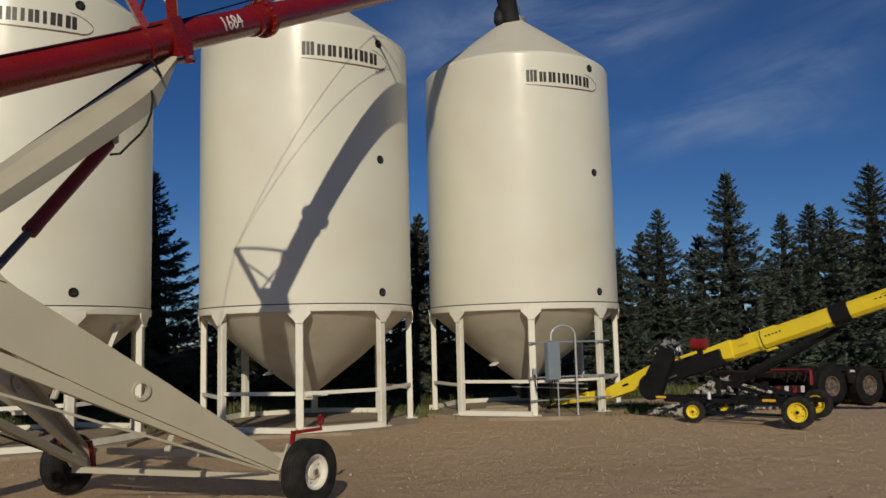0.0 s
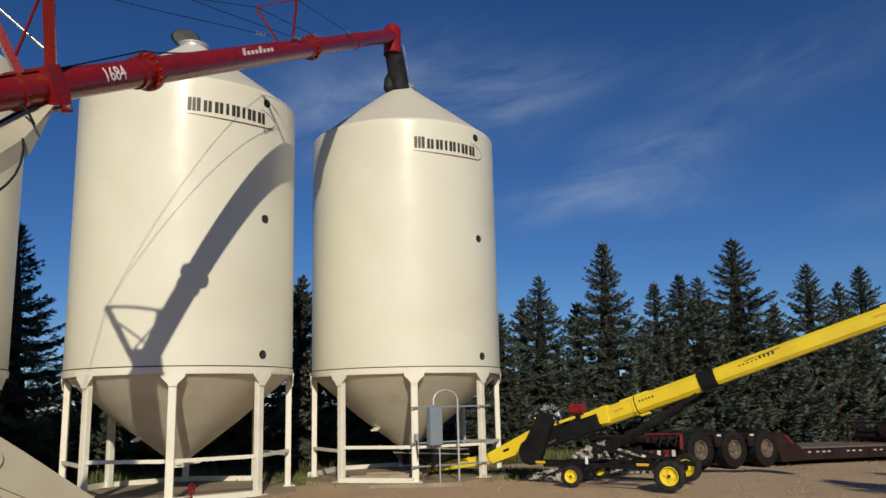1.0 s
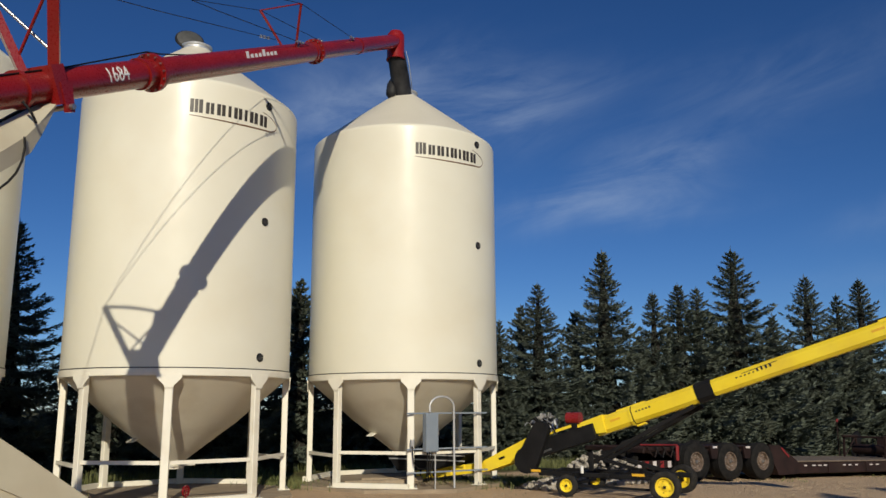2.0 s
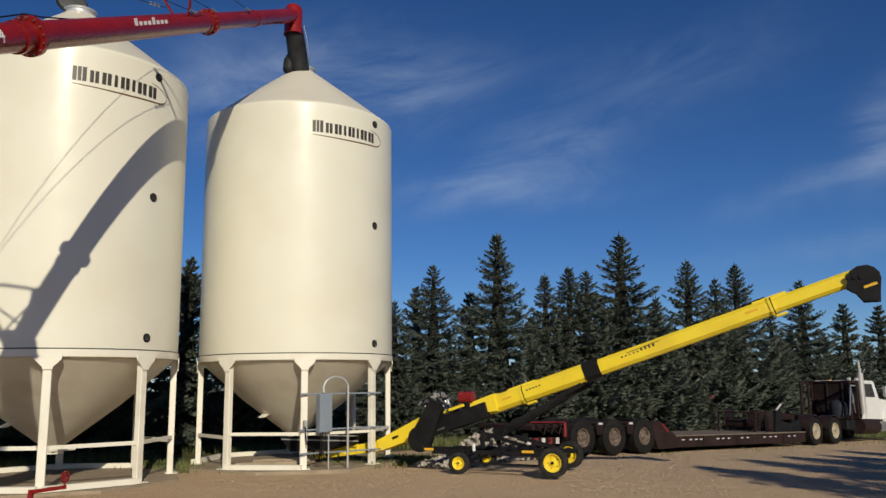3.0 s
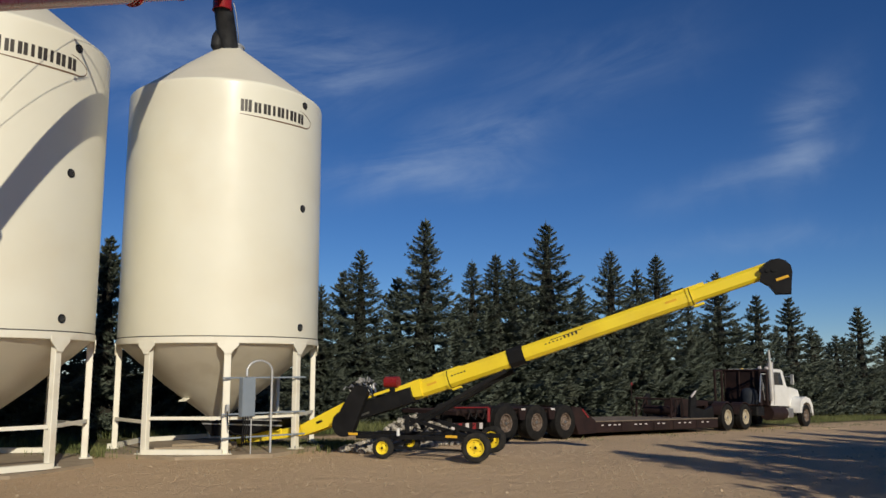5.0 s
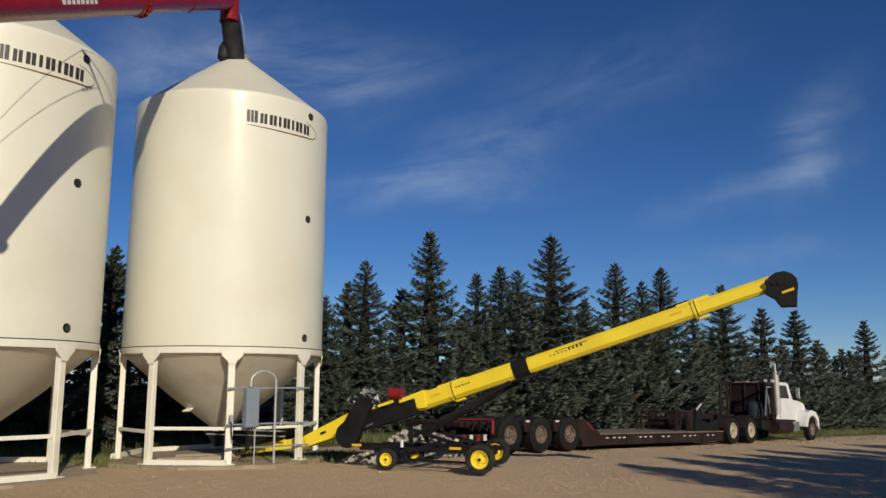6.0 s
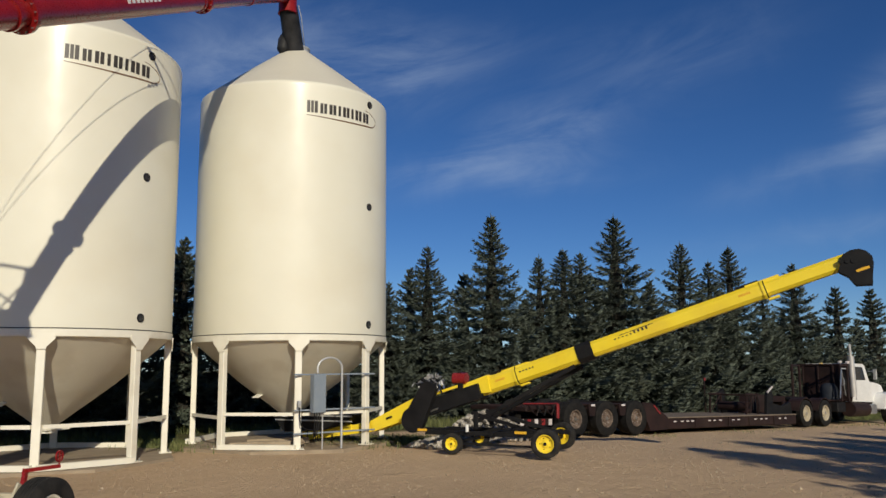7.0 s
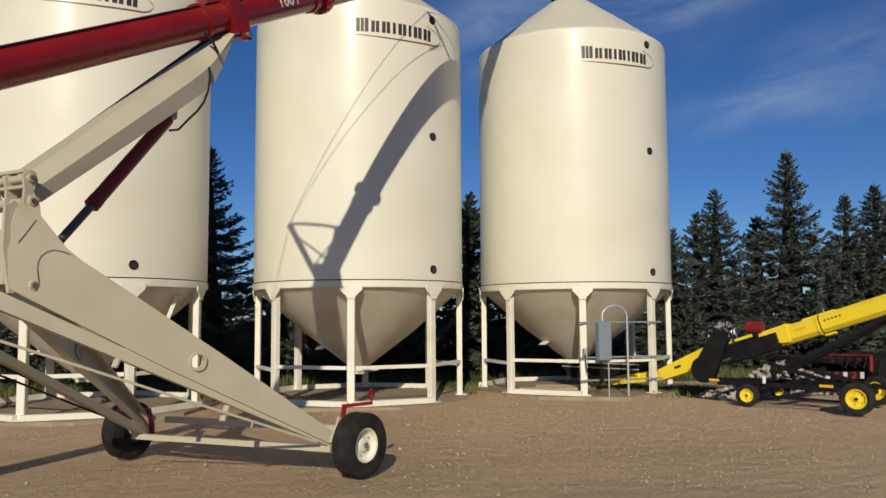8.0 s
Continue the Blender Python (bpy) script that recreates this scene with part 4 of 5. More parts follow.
        part("jack_arm", soft(add_beam(bmesh.new(), j + Vector((0.05 * fwd, 0, tall - 0.02)), tip, 0.04, 0.04), 0.005), M_RED, post)
        part("jack_wheel", lathe(bmesh.new(), [(0.052, -0.01), (0.066, -0.01), (0.066, 0.01), (0.052, 0.01), (0.052, -0.01)], 20, basis(Vector((1, 0, 0)), Vector((0, 0, 1)), Vector((0, -1, 0)), tip + Vector((-0.02, 0, 0.11)))), M_RED, post, smooth=50)
        part("jack_spoke", add_rod(bmesh.new(), tip + Vector((-0.02, 0, 0)), tip + Vector((-0.02, 0, 0.16)), 0.009, seg=8), M_RED, post)
        part("jack_spoke", add_rod(bmesh.new(), tip + Vector((-0.08, 0, 0.11)), tip + Vector((0.04, 0, 0.11)), 0.008, seg=8), M_RED, post)
    part("axle_beam", soft(add_beam(bmesh.new(), (0.02, -1.5, 0.325), (-0.34, 1.5, 0.325), 0.08, 0.07), 0.01), M_BEIGE, ob, "cream axle beam")
    part("axle_beam", soft(add_beam(bmesh.new(), (0.42, -1.3, 0.50), (0.12, 1.4, 0.50), 0.08, 0.08), 0.01), M_BEIGE, ob)
    part("intake_boot", soft(add_box(bmesh.new(), (-10.7, 0, 0.62), (1.2, 1.0, 0.9)), 0.05), M_RED, ob, "red intake boot")


build_auger()


# ---- yellow belt conveyor on its own carriage ----
CON = basis(Vector((0.4051, -0.9143, 0)), Vector((0.9143, 0.4051, 0)), Vector((0, 0, 1)), (10.68, 18.8, 0))


def con_z(s):
    return 1.37 + 0.3165 * (s - 5.06)


CUP = Vector((-0.3165, 0, 1)).normalized()
CDIR = Vector((1, 0, 0.3165)).normalized()


def con_at(s, up=0.0, side=0.0):
    return Vector((s, side, con_z(s))) + CUP * up


def eight_sided(bm, s0, s1, r):
    """A length of the conveyor's folded, eight-sided tube."""
    rings = []
    for s in (s0, s1):
        c = con_at(s)
        ring = []
        for y, z in ((1, 0.6), (0.6, 1), (-0.6, 1), (-1, 0.6), (-1, -0.6), (-0.6, -1), (0.6, -1), (1, -0.6)):
            ring.append(bm.verts.new(c + Vector((0, y * r, 0)) + CUP * (z * r)))
        rings.append(ring)
    for k in range(8):
        bm.faces.new((rings[0][k], rings[0][(k + 1) % 8], rings[1][(k + 1) % 8], rings[1][k]))
    bm.faces.new(rings[0][::-1])
    bm.faces.new(rings[1])
    return bm


def build_conveyor():
    ob = thing("belt_conveyor", CON, "yellow and black belt conveyor on a wheeled carriage beneath a bin", "conveyor")
    tube = part("lower_tube", soft(eight_sided(bmesh.new(), 4.95, 7.5, 0.19), 0.03, 3), M_YELLOW, ob, "yellow folded-steel tube", smooth=40)
    mid = part("middle_tube", soft(eight_sided(bmesh.new(), 7.5, 11.35, 0.168), 0.03, 3), M_YELLOW, ob, smooth=40)
    upper = part("upper_tube", soft(eight_sided(bmesh.new(), 11.3, 12.93, 0.148), 0.025, 3), M_YELLOW, ob, smooth=40)
    part("joint_band", soft(eight_sided(bmesh.new(), 7.42, 7.76, 0.208), 0.03), M_BLACK, mid, "black joint band")
    for s, host, r in ((5.97, tube, 0.212), (11.28, mid, 0.190)):
        clamp = part("clamp", soft(eight_sided(bmesh.new(), s - 0.025, s + 0.025, r), 0.01), M_YELLOW, host)
        part("clamp_line", eight_sided(bmesh.new(), s + 0.027, s + 0.045, r - 0.012), M_BLACK, clamp)
        part("top_box", soft(add_beam(bmesh.new(), con_at(s - 0.30, r - 0.035), con_at(s + 0.34, r - 0.035), 0.22, 0.08), 0.01), M_YELLOW, host)
        part("roller_guard", soft(add_beam(bmesh.new(), con_at(s - 0.5, r + 0.01), con_at(s - 0.05, r + 0.01), 0.16, 0.05), 0.01), M_BLACK, host)
        part("clamp_foot", soft(add_box(bmesh.new(), con_at(s + 0.12, -r - 0.02), (0.22, 0.14, 0.05), Matrix.Rotation(radians(-17.8), 3, "Y")), 0.01), M_YELLOW, host)
        part("warning_label", add_box(bmesh.new(), con_at(s - 0.35, 0.03, -r + 0.020), (0.24, 0.008, 0.045), Matrix.Rotation(radians(-17.8), 3, "Y")), M_ORANGE, host, "small orange label")
    lie = Matrix.Rotation(radians(-17.8), 3, "Y")
    for k in range(9):
        part("decal_bar", add_box(bmesh.new(), con_at(8.28 + 0.085 * k, 0.035 + (0.02 if k > 4 else 0.0), -0.170), (0.04, 0.008, 0.024 if k < 5 else 0.06), lie), M_INK, mid, "dark decal bar")
    part("decal_line", add_box(bmesh.new(), con_at(8.75, 0.088, -0.170), (0.75, 0.008, 0.012), Matrix.Rotation(radians(-18.6), 3, "Y")), M_INK, mid)
    for k in range(5):
        part("decal_bar", add_box(bmesh.new(), con_at(6.12 + 0.075 * k, 0.05, -0.192), (0.04, 0.008, 0.032), lie), M_INK, tube, "dark decal bar")
    # discharge hood
    m = basis(Vector((1, 0, 0)), Vector((0, 0, 1)), Vector((0, -1, 0)), con_at(13.0) - Vector((0, 0, 0.09)))
    outline = [(-0.27, 0.13), (-0.14, 0.21), (0.02, 0.23), (0.14, 0.18), (0.23, 0.08), (0.25, -0.05), (0.22, -0.28), (0.21, -0.45), (-0.08, -0.45), (-0.20, -0.28), (-0.36, -0.18)]
    hood = part("discharge_hood", soft(prism(bmesh.new(), outline, 0.46, m), 0.04, 3), M_BLACK, ob, "black rubber discharge hood", smooth=35)
    part("warning_label", add_box(bmesh.new(), con_at(13.0) + Vector((0.06, -0.236, -0.25)), (0.24, 0.008, 0.05), Matrix.Rotation(radians(-17.8), 3, "Y")), M_ORANGE, hood, "orange label strip")
    for k in range(3):
        part("bearing", add_rod(bmesh.new(), con_at(12.70 + 0.1 * k, 0.01 - 0.03 * k, -0.14), con_at(12.70 + 0.1 * k, 0.01 - 0.03 * k, -0.25), 0.05, seg=10), M_BLACK, upper)
    # drive: guard, engine, tank
    m = basis(Vector((1, 0, 0)), Vector((0, 0, 1)), Vector((0, -1, 0)), (0, -0.52, 0))
    pts = []
    for cx, cz, r, a0, a1 in ((3.58, 0.66, 0.29, 110, 330), (3.96, 1.34, 0.20, -30, 140)):
        pts += [(cx + r * math.cos(radians(a0 + (a1 - a0) * k / 12)), cz + r * math.sin(radians(a0 + (a1 - a0) * k / 12))) for k in range(13)]
    guard = part("belt_guard", soft(prism(bmesh.new(), pts, 0.16, m), 0.02), M_BLACK, ob, "black teardrop belt guard")
    engine = part("engine", soft(add_box(bmesh.new(), (3.96, -0.18, 1.36), (0.36, 0.36, 0.28), Matrix.Rotation(radians(-15), 3, "Y")), 0.03), M_STEEL, ob, "bare metal engine with exposed parts")
    rng = random.Random(5)
    for k in range(64):
        a, q = rng.random() * 6.283, rng.random() ** 0.5
        c = Vector((3.93 + 0.38 * q * math.cos(a), -0.30 + rng.uniform(-0.22, 0.22), 1.44 + 0.26 * q * math.sin(a)))
        d = Vector((rng.uniform(-1, 1), rng.uniform(-1, 1), rng.uniform(-1, 1))).normalized() * rng.uniform(0.03, 0.10)
        mat = (M_STEEL, M_BLACK, M_ALLOY)[k % 3]
        if k % 4 == 0:
            part("engine_hose", add_path(bmesh.new(), [c - d, c + Vector((0, -0.03, 0.06)), c + d, c + d + Vector((0.03, 0, -0.08))], rng.uniform(0.008, 0.016), 6), mat, engine)
        elif k % 2:
            part("engine_piece", add_rod(bmesh.new(), c - d, c + d, rng.uniform(0.012, 0.035), seg=8), mat, engine)
        else:
            part("engine_piece", soft(add_box(bmesh.new(), c, (rng.uniform(0.04, 0.10), rng.uniform(0.04, 0.10), rng.uniform(0.03, 0.09)), Euler((rng.random(), rng.random(), rng.random())).to_matrix()), 0.006), mat, engine)
    part("muffler", soft(add_rod(bmesh.new(), (3.78, -0.34, 1.58), (3.98, -0.34, 1.66), 0.05, seg=16), 0.01), M_ALLOY, engine, smooth=50)
    tank = part("fuel_tank", soft(add_rod(bmesh.new(), (4.47, -0.2, 1.60), (4.79, -0.2, 1.60), 0.132, seg=24), 0.04, 2), M_RED, ob, "bright red fuel tank", smooth=60)
    part("tank_cap", add_rod(bmesh.new(), (4.6, -0.2, 1.72), (4.6, -0.2, 1.77), 0.04, seg=12), M_BLACK, tank)
    part("tank_bracket", soft(add_box(bmesh.new(), (4.62, -0.2, 1.40), (0.2, 0.16, 0.26)), 0.01), M_BLACK, tank)
    part("trough", soft(add_beam(bmesh.new(), (3.72, -0.1, 0.90), (5.15, -0.1, 1.33), 0.42, 0.34), 0.02), M_BLACK, ob, "black belt trough")
    part("trough_edge", soft(add_beam(bmesh.new(), (3.86, -0.34, 1.20), (4.62, -0.34, 1.43), 0.03, 0.06), 0.006), M_YELLOW, ob)
    part("sleeve", soft(add_beam(bmesh.new(), (4.72, 0, 1.34), (5.35, 0, 1.49), 0.46, 0.26, 0.44, 0.39), 0.03), M_YELLOW, ob)
    part("return_bar", soft(add_beam(bmesh.new(), (3.4, -0.30, 0.66), (4.1, -0.30, 0.92), 0.04, 0.04), 0.004), M_STEEL, ob)
    # intake under the bin
    intake = part("intake", soft(add_beam(bmesh.new(), (0.2, 0, 0.17), (2.35, 0, 0.46), 0.40, 0.22), 0.015), M_YELLOW, ob, "yellow low-profile intake")
    part("intake", soft(add_beam(bmesh.new(), (2.25, 0, 0.46), (3.5, 0, 0.95), 0.46, 0.26, 0.50, 0.42), 0.02), M_YELLOW, ob)
    for s in (2.0, 2.75):
        part("slot", add_box(bmesh.new(), (s, -0.252 + 0.03 * (s < 2.3), 0.42 + 0.42 * (s - 2.0) - 0.06), (0.16, 0.012, 0.05), Matrix.Rotation(radians(-20), 3, "Y")), M_BLACK, intake)
    for s in (0.35, 0.55, 0.75, 1.25, 1.65):
        part("rib", soft(add_box(bmesh.new(), (s, -0.21, 0.19 + 0.135 * s - 0.02), (0.04, 0.03, 0.20)), 0.004), M_YELLOW if s > 1 else M_BLACK, intake)
    hop = part("collapsible_hopper", soft(prism(bmesh.new(), [(-0.6, 0.72), (1.9, 0.74), (1.6, 0.50), (0.9, 0.34), (-0.2, 0.28)], 0.9, basis(Vector((1, 0, 0)), Vector((0, 0, 1)), Vector((0, -1, 0)))), 0.02), M_BLACK, ob, "dark rubber intake hopper")
    for z in (0.58, 0.70):
        part("hopper_rail", soft(add_box(bmesh.new(), (0.7, -0.48, z), (2.3, 0.03, 0.03)), 0.004), M_GALV, hop)
    # carriage
    ground = -0.03
    for y in (-0.55, 0.55):
        part("chassis_rail", soft(add_box(bmesh.new(), (5.45, y, 0.40), (3.1, 0.08, 0.10)), 0.01), M_BLACK, ob)
        part("scissor_arm", soft(add_beam(bmesh.new(), (5.05, y * 0.7, 0.62), (7.4, y * 0.55, 1.86), 0.07, 0.085), 0.008), M_BLACK, ob)
        part("scissor_arm", soft(add_beam(bmesh.new(), (6.55, y * 0.9, 0.45), (5.0, y * 0.7, 0.84), 0.06, 0.075), 0.008), M_BLACK, ob)
        part("pivot_plate", soft(add_box(bmesh.new(), (5.12, y * 0.8, 0.68), (0.11, 0.04, 0.40)), 0.01), M_BLACK, ob)
    for s in (4.0, 4.75, 5.6, 6.7):
        part("cross_member", soft(add_box(bmesh.new(), (s, 0, 0.40), (0.09, 1.5 if s != 4.0 else 1.1, 0.09)), 0.008), M_BLACK, ob)
    part("low_bar", soft(add_beam(bmesh.new(), (4.7, -0.75, 0.20), (6.8, -0.85, 0.18), 0.05, 0.05), 0.006), M_BLACK, ob)
    part("tow_bar", soft(add_beam(bmesh.new(), (3.4, -0.1, 0.42), (4.1, -0.1, 0.42), 0.10, 0.10), 0.008), M_BLACK, ob)
    for s, w in ((3.85, 0.30), (6.25, 0.34)):
        part("reflector", soft(add_box(bmesh.new(), (s, -0.62, 0.45), (w * 0.8, 0.014, 0.055)), 0.003), M_ORANGE, ob, "amber reflector strip")
    part("canister", soft(add_rod(bmesh.new(), (5.0, -0.66, 0.44), (5.0, -0.66, 0.60), 0.036, seg=16), 0.01), M_WHITE, ob, "white hydraulic filter", smooth=50)
    for k in range(5):
        s = 5.25 + 0.25 * k
        part("hose", add_path(bmesh.new(), [(s, -0.5, 0.5), (s + 0.12, -0.6, 0.62), (s + 0.3, -0.45, 0.55), (s + 0.42, -0.3, 0.7)], 0.014, 6), M_BLACK, ob)
    for s, y, r, w in ((6.95, -0.98, 0.305, 0.20), (6.63, 1.05, 0.305, 0.20), (4.75, -0.90, 0.225, 0.17), (4.62, 0.9, 0.225, 0.17)):
        build_wheel(ob, (s, y, ground + r), (0.10 if y < 0 else -0.10, -1 if y < 0 else -1, 0), r, w, r * 0.61, M_YELLOW, lugs=5)
    part("outrigger", soft(add_beam(bmesh.new(), (6.93, -0.9, 0.28), (6.63, 1.0, 0.28), 0.08, 0.08), 0.008), M_BLACK, ob)
    part("outrigger", soft(add_beam(bmesh.new(), (4.75, -0.85, 0.2), (4.62, 0.85, 0.2), 0.07, 0.07), 0.008), M_BLACK, ob)


build_conveyor()

# ---- low-bed trailer and truck ----
ROAD_A, ROAD_B = Vector((18.0, 16.0, fall(18.0))), Vector((39.1, 16.0, fall(39.1)))
RX = (ROAD_B - ROAD_A).normalized()
RIG = basis(RX, Vector((0, 1, 0)), RX.cross(Vector((0, 1, 0))), ROAD_A)


def build_trailer():
    ob = thing("lowbed_trailer", RIG, "maroon three-axle low-bed trailer coupled to a white truck", "trailer")
    for x in (0.0, 1.38, 2.78):
        for y, d in ((0.0, -1), (0.32, -1), (2.1, 1), (2.42, 1)):
            if y in (0.32, 2.1):
                part("inner_wheel", lathe(bmesh.new(), [(0.25, -0.12), (0.42, -0.13), (0.44, -0.09), (0.44, 0.09), (0.42, 0.13), (0.25, 0.12)], 28, basis(Vector((1, 0, 0)), Vector((0, 0, 1)), Vector((0, -1, 0)), (x, y, 0.5)) @ Matrix.Scale(1.12, 4)), M_TRUCKTYRE, ob, smooth=50)
            else:
                build_wheel(ob, (x, y + 0.13, 0.51), (0, d, 0), 0.515, 0.28, 0.26, M_RUSTRIM, lugs=8, tyre=M_TRUCKTYRE)
        part("axle", add_rod(bmesh.new(), (x, 0.2, 0.45), (x, 2.3, 0.45), 0.06), M_BLACK, ob)
    part("bogie_frame", soft(add_box(bmesh.new(), (1.75, 1.25, 0.76), (4.3, 1.5, 0.22)), 0.03), M_MAROON, ob)
    part("bogie_deck", soft(add_box(bmesh.new(), (1.75, 1.25, 0.90), (4.5, 1.7, 0.05)), 0.015), M_MAROON, ob)
    for x in (0.69, 2.08):
        part("mud_bracket", soft(prism(bmesh.new(), [(-0.17, 0.0), (0.17, 0.0), (0.11, -0.34), (-0.11, -0.34)], 0.06, basis(Vector((1, 0, 0)), Vector((0, 0, 1)), Vector((0, -1, 0)), (x, 0.02, 0.93))), 0.012), M_MAROON, ob)
        part("marker_lamp", soft(add_box(bmesh.new(), (x + 0.02, -0.02, 0.90), (0.17, 0.02, 0.06)), 0.005), M_REFLECT, ob, "white marker reflector")
    rear = part("rear_panel", soft(add_box(bmesh.new(), (-1.15, 0.30, 0.84), (1.5, 0.08, 0.10)), 0.015), M_MAROON, ob)
    part("tail_board", soft(add_box(bmesh.new(), (-1.9, 1.25, 0.80), (0.07, 2.3, 0.12)), 0.015), M_MAROON, ob)
    part("tail_rail", soft(add_box(bmesh.new(), (-1.2, 0.24, 0.95), (1.4, 0.03, 0.035)), 0.008), M_DARKRED, ob)
    for k in range(5):
        part("chevron", soft(add_box(bmesh.new(), (-1.95 + 0.28 * k, 0.235, 0.44), (0.13, 0.02, 0.17)), 0.004), M_TRAILRED if k % 2 else M_REFLECT, rear, "striped board")
    for y in (0.9, 1.6, 2.2):
        part("tail_beam", soft(add_box(bmesh.new(), (-1.15, y, 0.82), (1.5, 0.09, 0.12)), 0.01), M_MAROON, ob)
    part("chevron_board", soft(add_box(bmesh.new(), (-1.39, 0.262, 0.44), (1.3, 0.03, 0.20)), 0.006), M_MAROON, ob)
    part("upright_red_plate", soft(add_box(bmesh.new(), (-0.66, 0.10, 0.74), (0.09, 0.06, 0.40)), 0.015), M_TRAILRED, ob)
    for k in range(4):
        part("hose_clutter", add_path(bmesh.new(), [(-1.7 + 0.3 * k, 0.2, 0.92), (-1.6 + 0.3 * k, 0.15, 0.72), (-1.45 + 0.3 * k, 0.16, 0.62), (-1.3 + 0.3 * k, 0.2, 0.9)], 0.018, 6), M_BLACK if k % 2 else M_MAROON, ob)
    # ramp down to the low bed, then the bed and its neck
    ramp = part("ramp", soft(prism(bmesh.new(), [(3.05, 0.98), (3.55, 0.95), (4.35, 0.50), (4.35, 0.12), (3.45, 0.10), (3.25, 0.45)], 2.5, basis(Vector((1, 0, 0)), Vector((0, 0, 1)), Vector((0, -1, 0)), (0, 1.25, 0))), 0.02), M_MAROON, ob)
    part("ramp_stripe", soft(add_beam(bmesh.new(), (3.62, -0.012, 0.88), (3.95, -0.012, 0.62), 0.012, 0.05), 0.003), M_TRAILRED, ramp)
    bed = part("bed_beam", soft(add_box(bmesh.new(), (8.4, 1.25, 0.29), (8.3, 2.44, 0.34)), 0.03), M_MAROON, ob)
    for k in range(9):
        part("plank", soft(add_box(bmesh.new(), (8.4, 0.14 + 0.275 * k, 0.485), (8.25, 0.262, 0.045)), 0.006), M_DECK, bed)
    for x in (5.9, 7.9, 9.2, 10.9):
        part("side_rib", soft(add_box(bmesh.new(), (x, 0.02, 0.30), (0.05, 0.05, 0.32)), 0.006), M_MAROON, bed)
    for x in (4.75, 5.15, 5.45, 5.72, 6.7, 7.0, 7.35, 8.15, 8.5, 9.6, 10.0, 10.35, 11.3, 11.7):
        part("reflector", soft(add_box(bmesh.new(), (x, 0.012, 0.36), (0.14, 0.02, 0.04)), 0.003), M_REFLECT, bed, "white reflector strip")
    neck = part("gooseneck", soft(prism(bmesh.new(), [(10.9, 0.46), (11.1, 1.18), (11.6, 1.22), (12.6, 1.16), (15.4, 1.12), (15.4, 0.98), (12.6, 0.92), (12.3, 0.35)], 0.5, basis(Vector((1, 0, 0)), Vector((0, 0, 1)), Vector((0, -1, 0)), (0, 1.25, 0))), 0.03), M_MAROON, ob, "dark gooseneck")
    for y in (0.25, 2.25):
        part("neck_cheek", soft(prism(bmesh.new(), [(10.72, 0.5), (10.8, 1.25), (11.1, 1.42), (11.25, 1.2), (11.2, 0.9), (11.9, 0.8), (12.5, 0.95), (12.6, 0.42)], 0.10, basis(Vector((1, 0, 0)), Vector((0, 0, 1)), Vector((0, -1, 0)), (0, y, 0))), 0.02), M_BLACK, neck)
    part("striped_post", soft(add_beam(bmesh.new(), (10.75, 0.15, 1.30), (11.1, 0.15, 1.52), 0.05, 0.05), 0.005), M_REFLECT, neck)
    part("flag_post", add_rod(bmesh.new(), (10.0, 2.3, 0.5), (9.97, 2.3, 1.72), 0.02, seg=8), M_MAROON, ob)
    part("flag", soft(add_box(bmesh.new(), (10.0, 2.3, 1.76), (0.11, 0.03, 0.11)), 0.01), M_TRAILRED, ob, "small red marker flag")
    # open winch stand on the bed in front of the neck
    for x in (9.75, 10.55):
        for y in (0.45, 1.95):
            part("stand_post", soft(add_beam(bmesh.new(), (x, y, 0.5), (x + (0.05 if x < 10 else -0.05), y, 1.22), 0.06, 0.06), 0.006), M_MAROON, ob)
        part("stand_rail", soft(add_box(bmesh.new(), (x, 1.2, 1.2), (0.06, 1.5, 0.06)), 0.006), M_MAROON, ob)
    for y in (0.45, 1.95):
        part("stand_rail", soft(add_box(bmesh.new(), (10.15, y, 1.23), (0.9, 0.06, 0.06)), 0.006), M_MAROON, ob)
        part("stand_brace", add_rod(bmesh.new(), (9.78, y, 0.52), (10.5, y, 1.2), 0.022, seg=8), M_MAROON, ob)
    part("winch_drum", soft(add_rod(bmesh.new(), (10.2, 0.6, 0.78), (10.2, 1.8, 0.78), 0.17, seg=20), 0.02), M_MAROON, ob, smooth=50)
    for k in range(4):
        part("chain_end", add_path(bmesh.new(), [(9.9 + 0.2 * k, 0.42, 1.2), (9.93 + 0.2 * k, 0.38, 0.9), (9.96 + 0.2 * k, 0.40, 0.7 - 0.04 * k)], 0.014, 6), M_BLACK, ob)


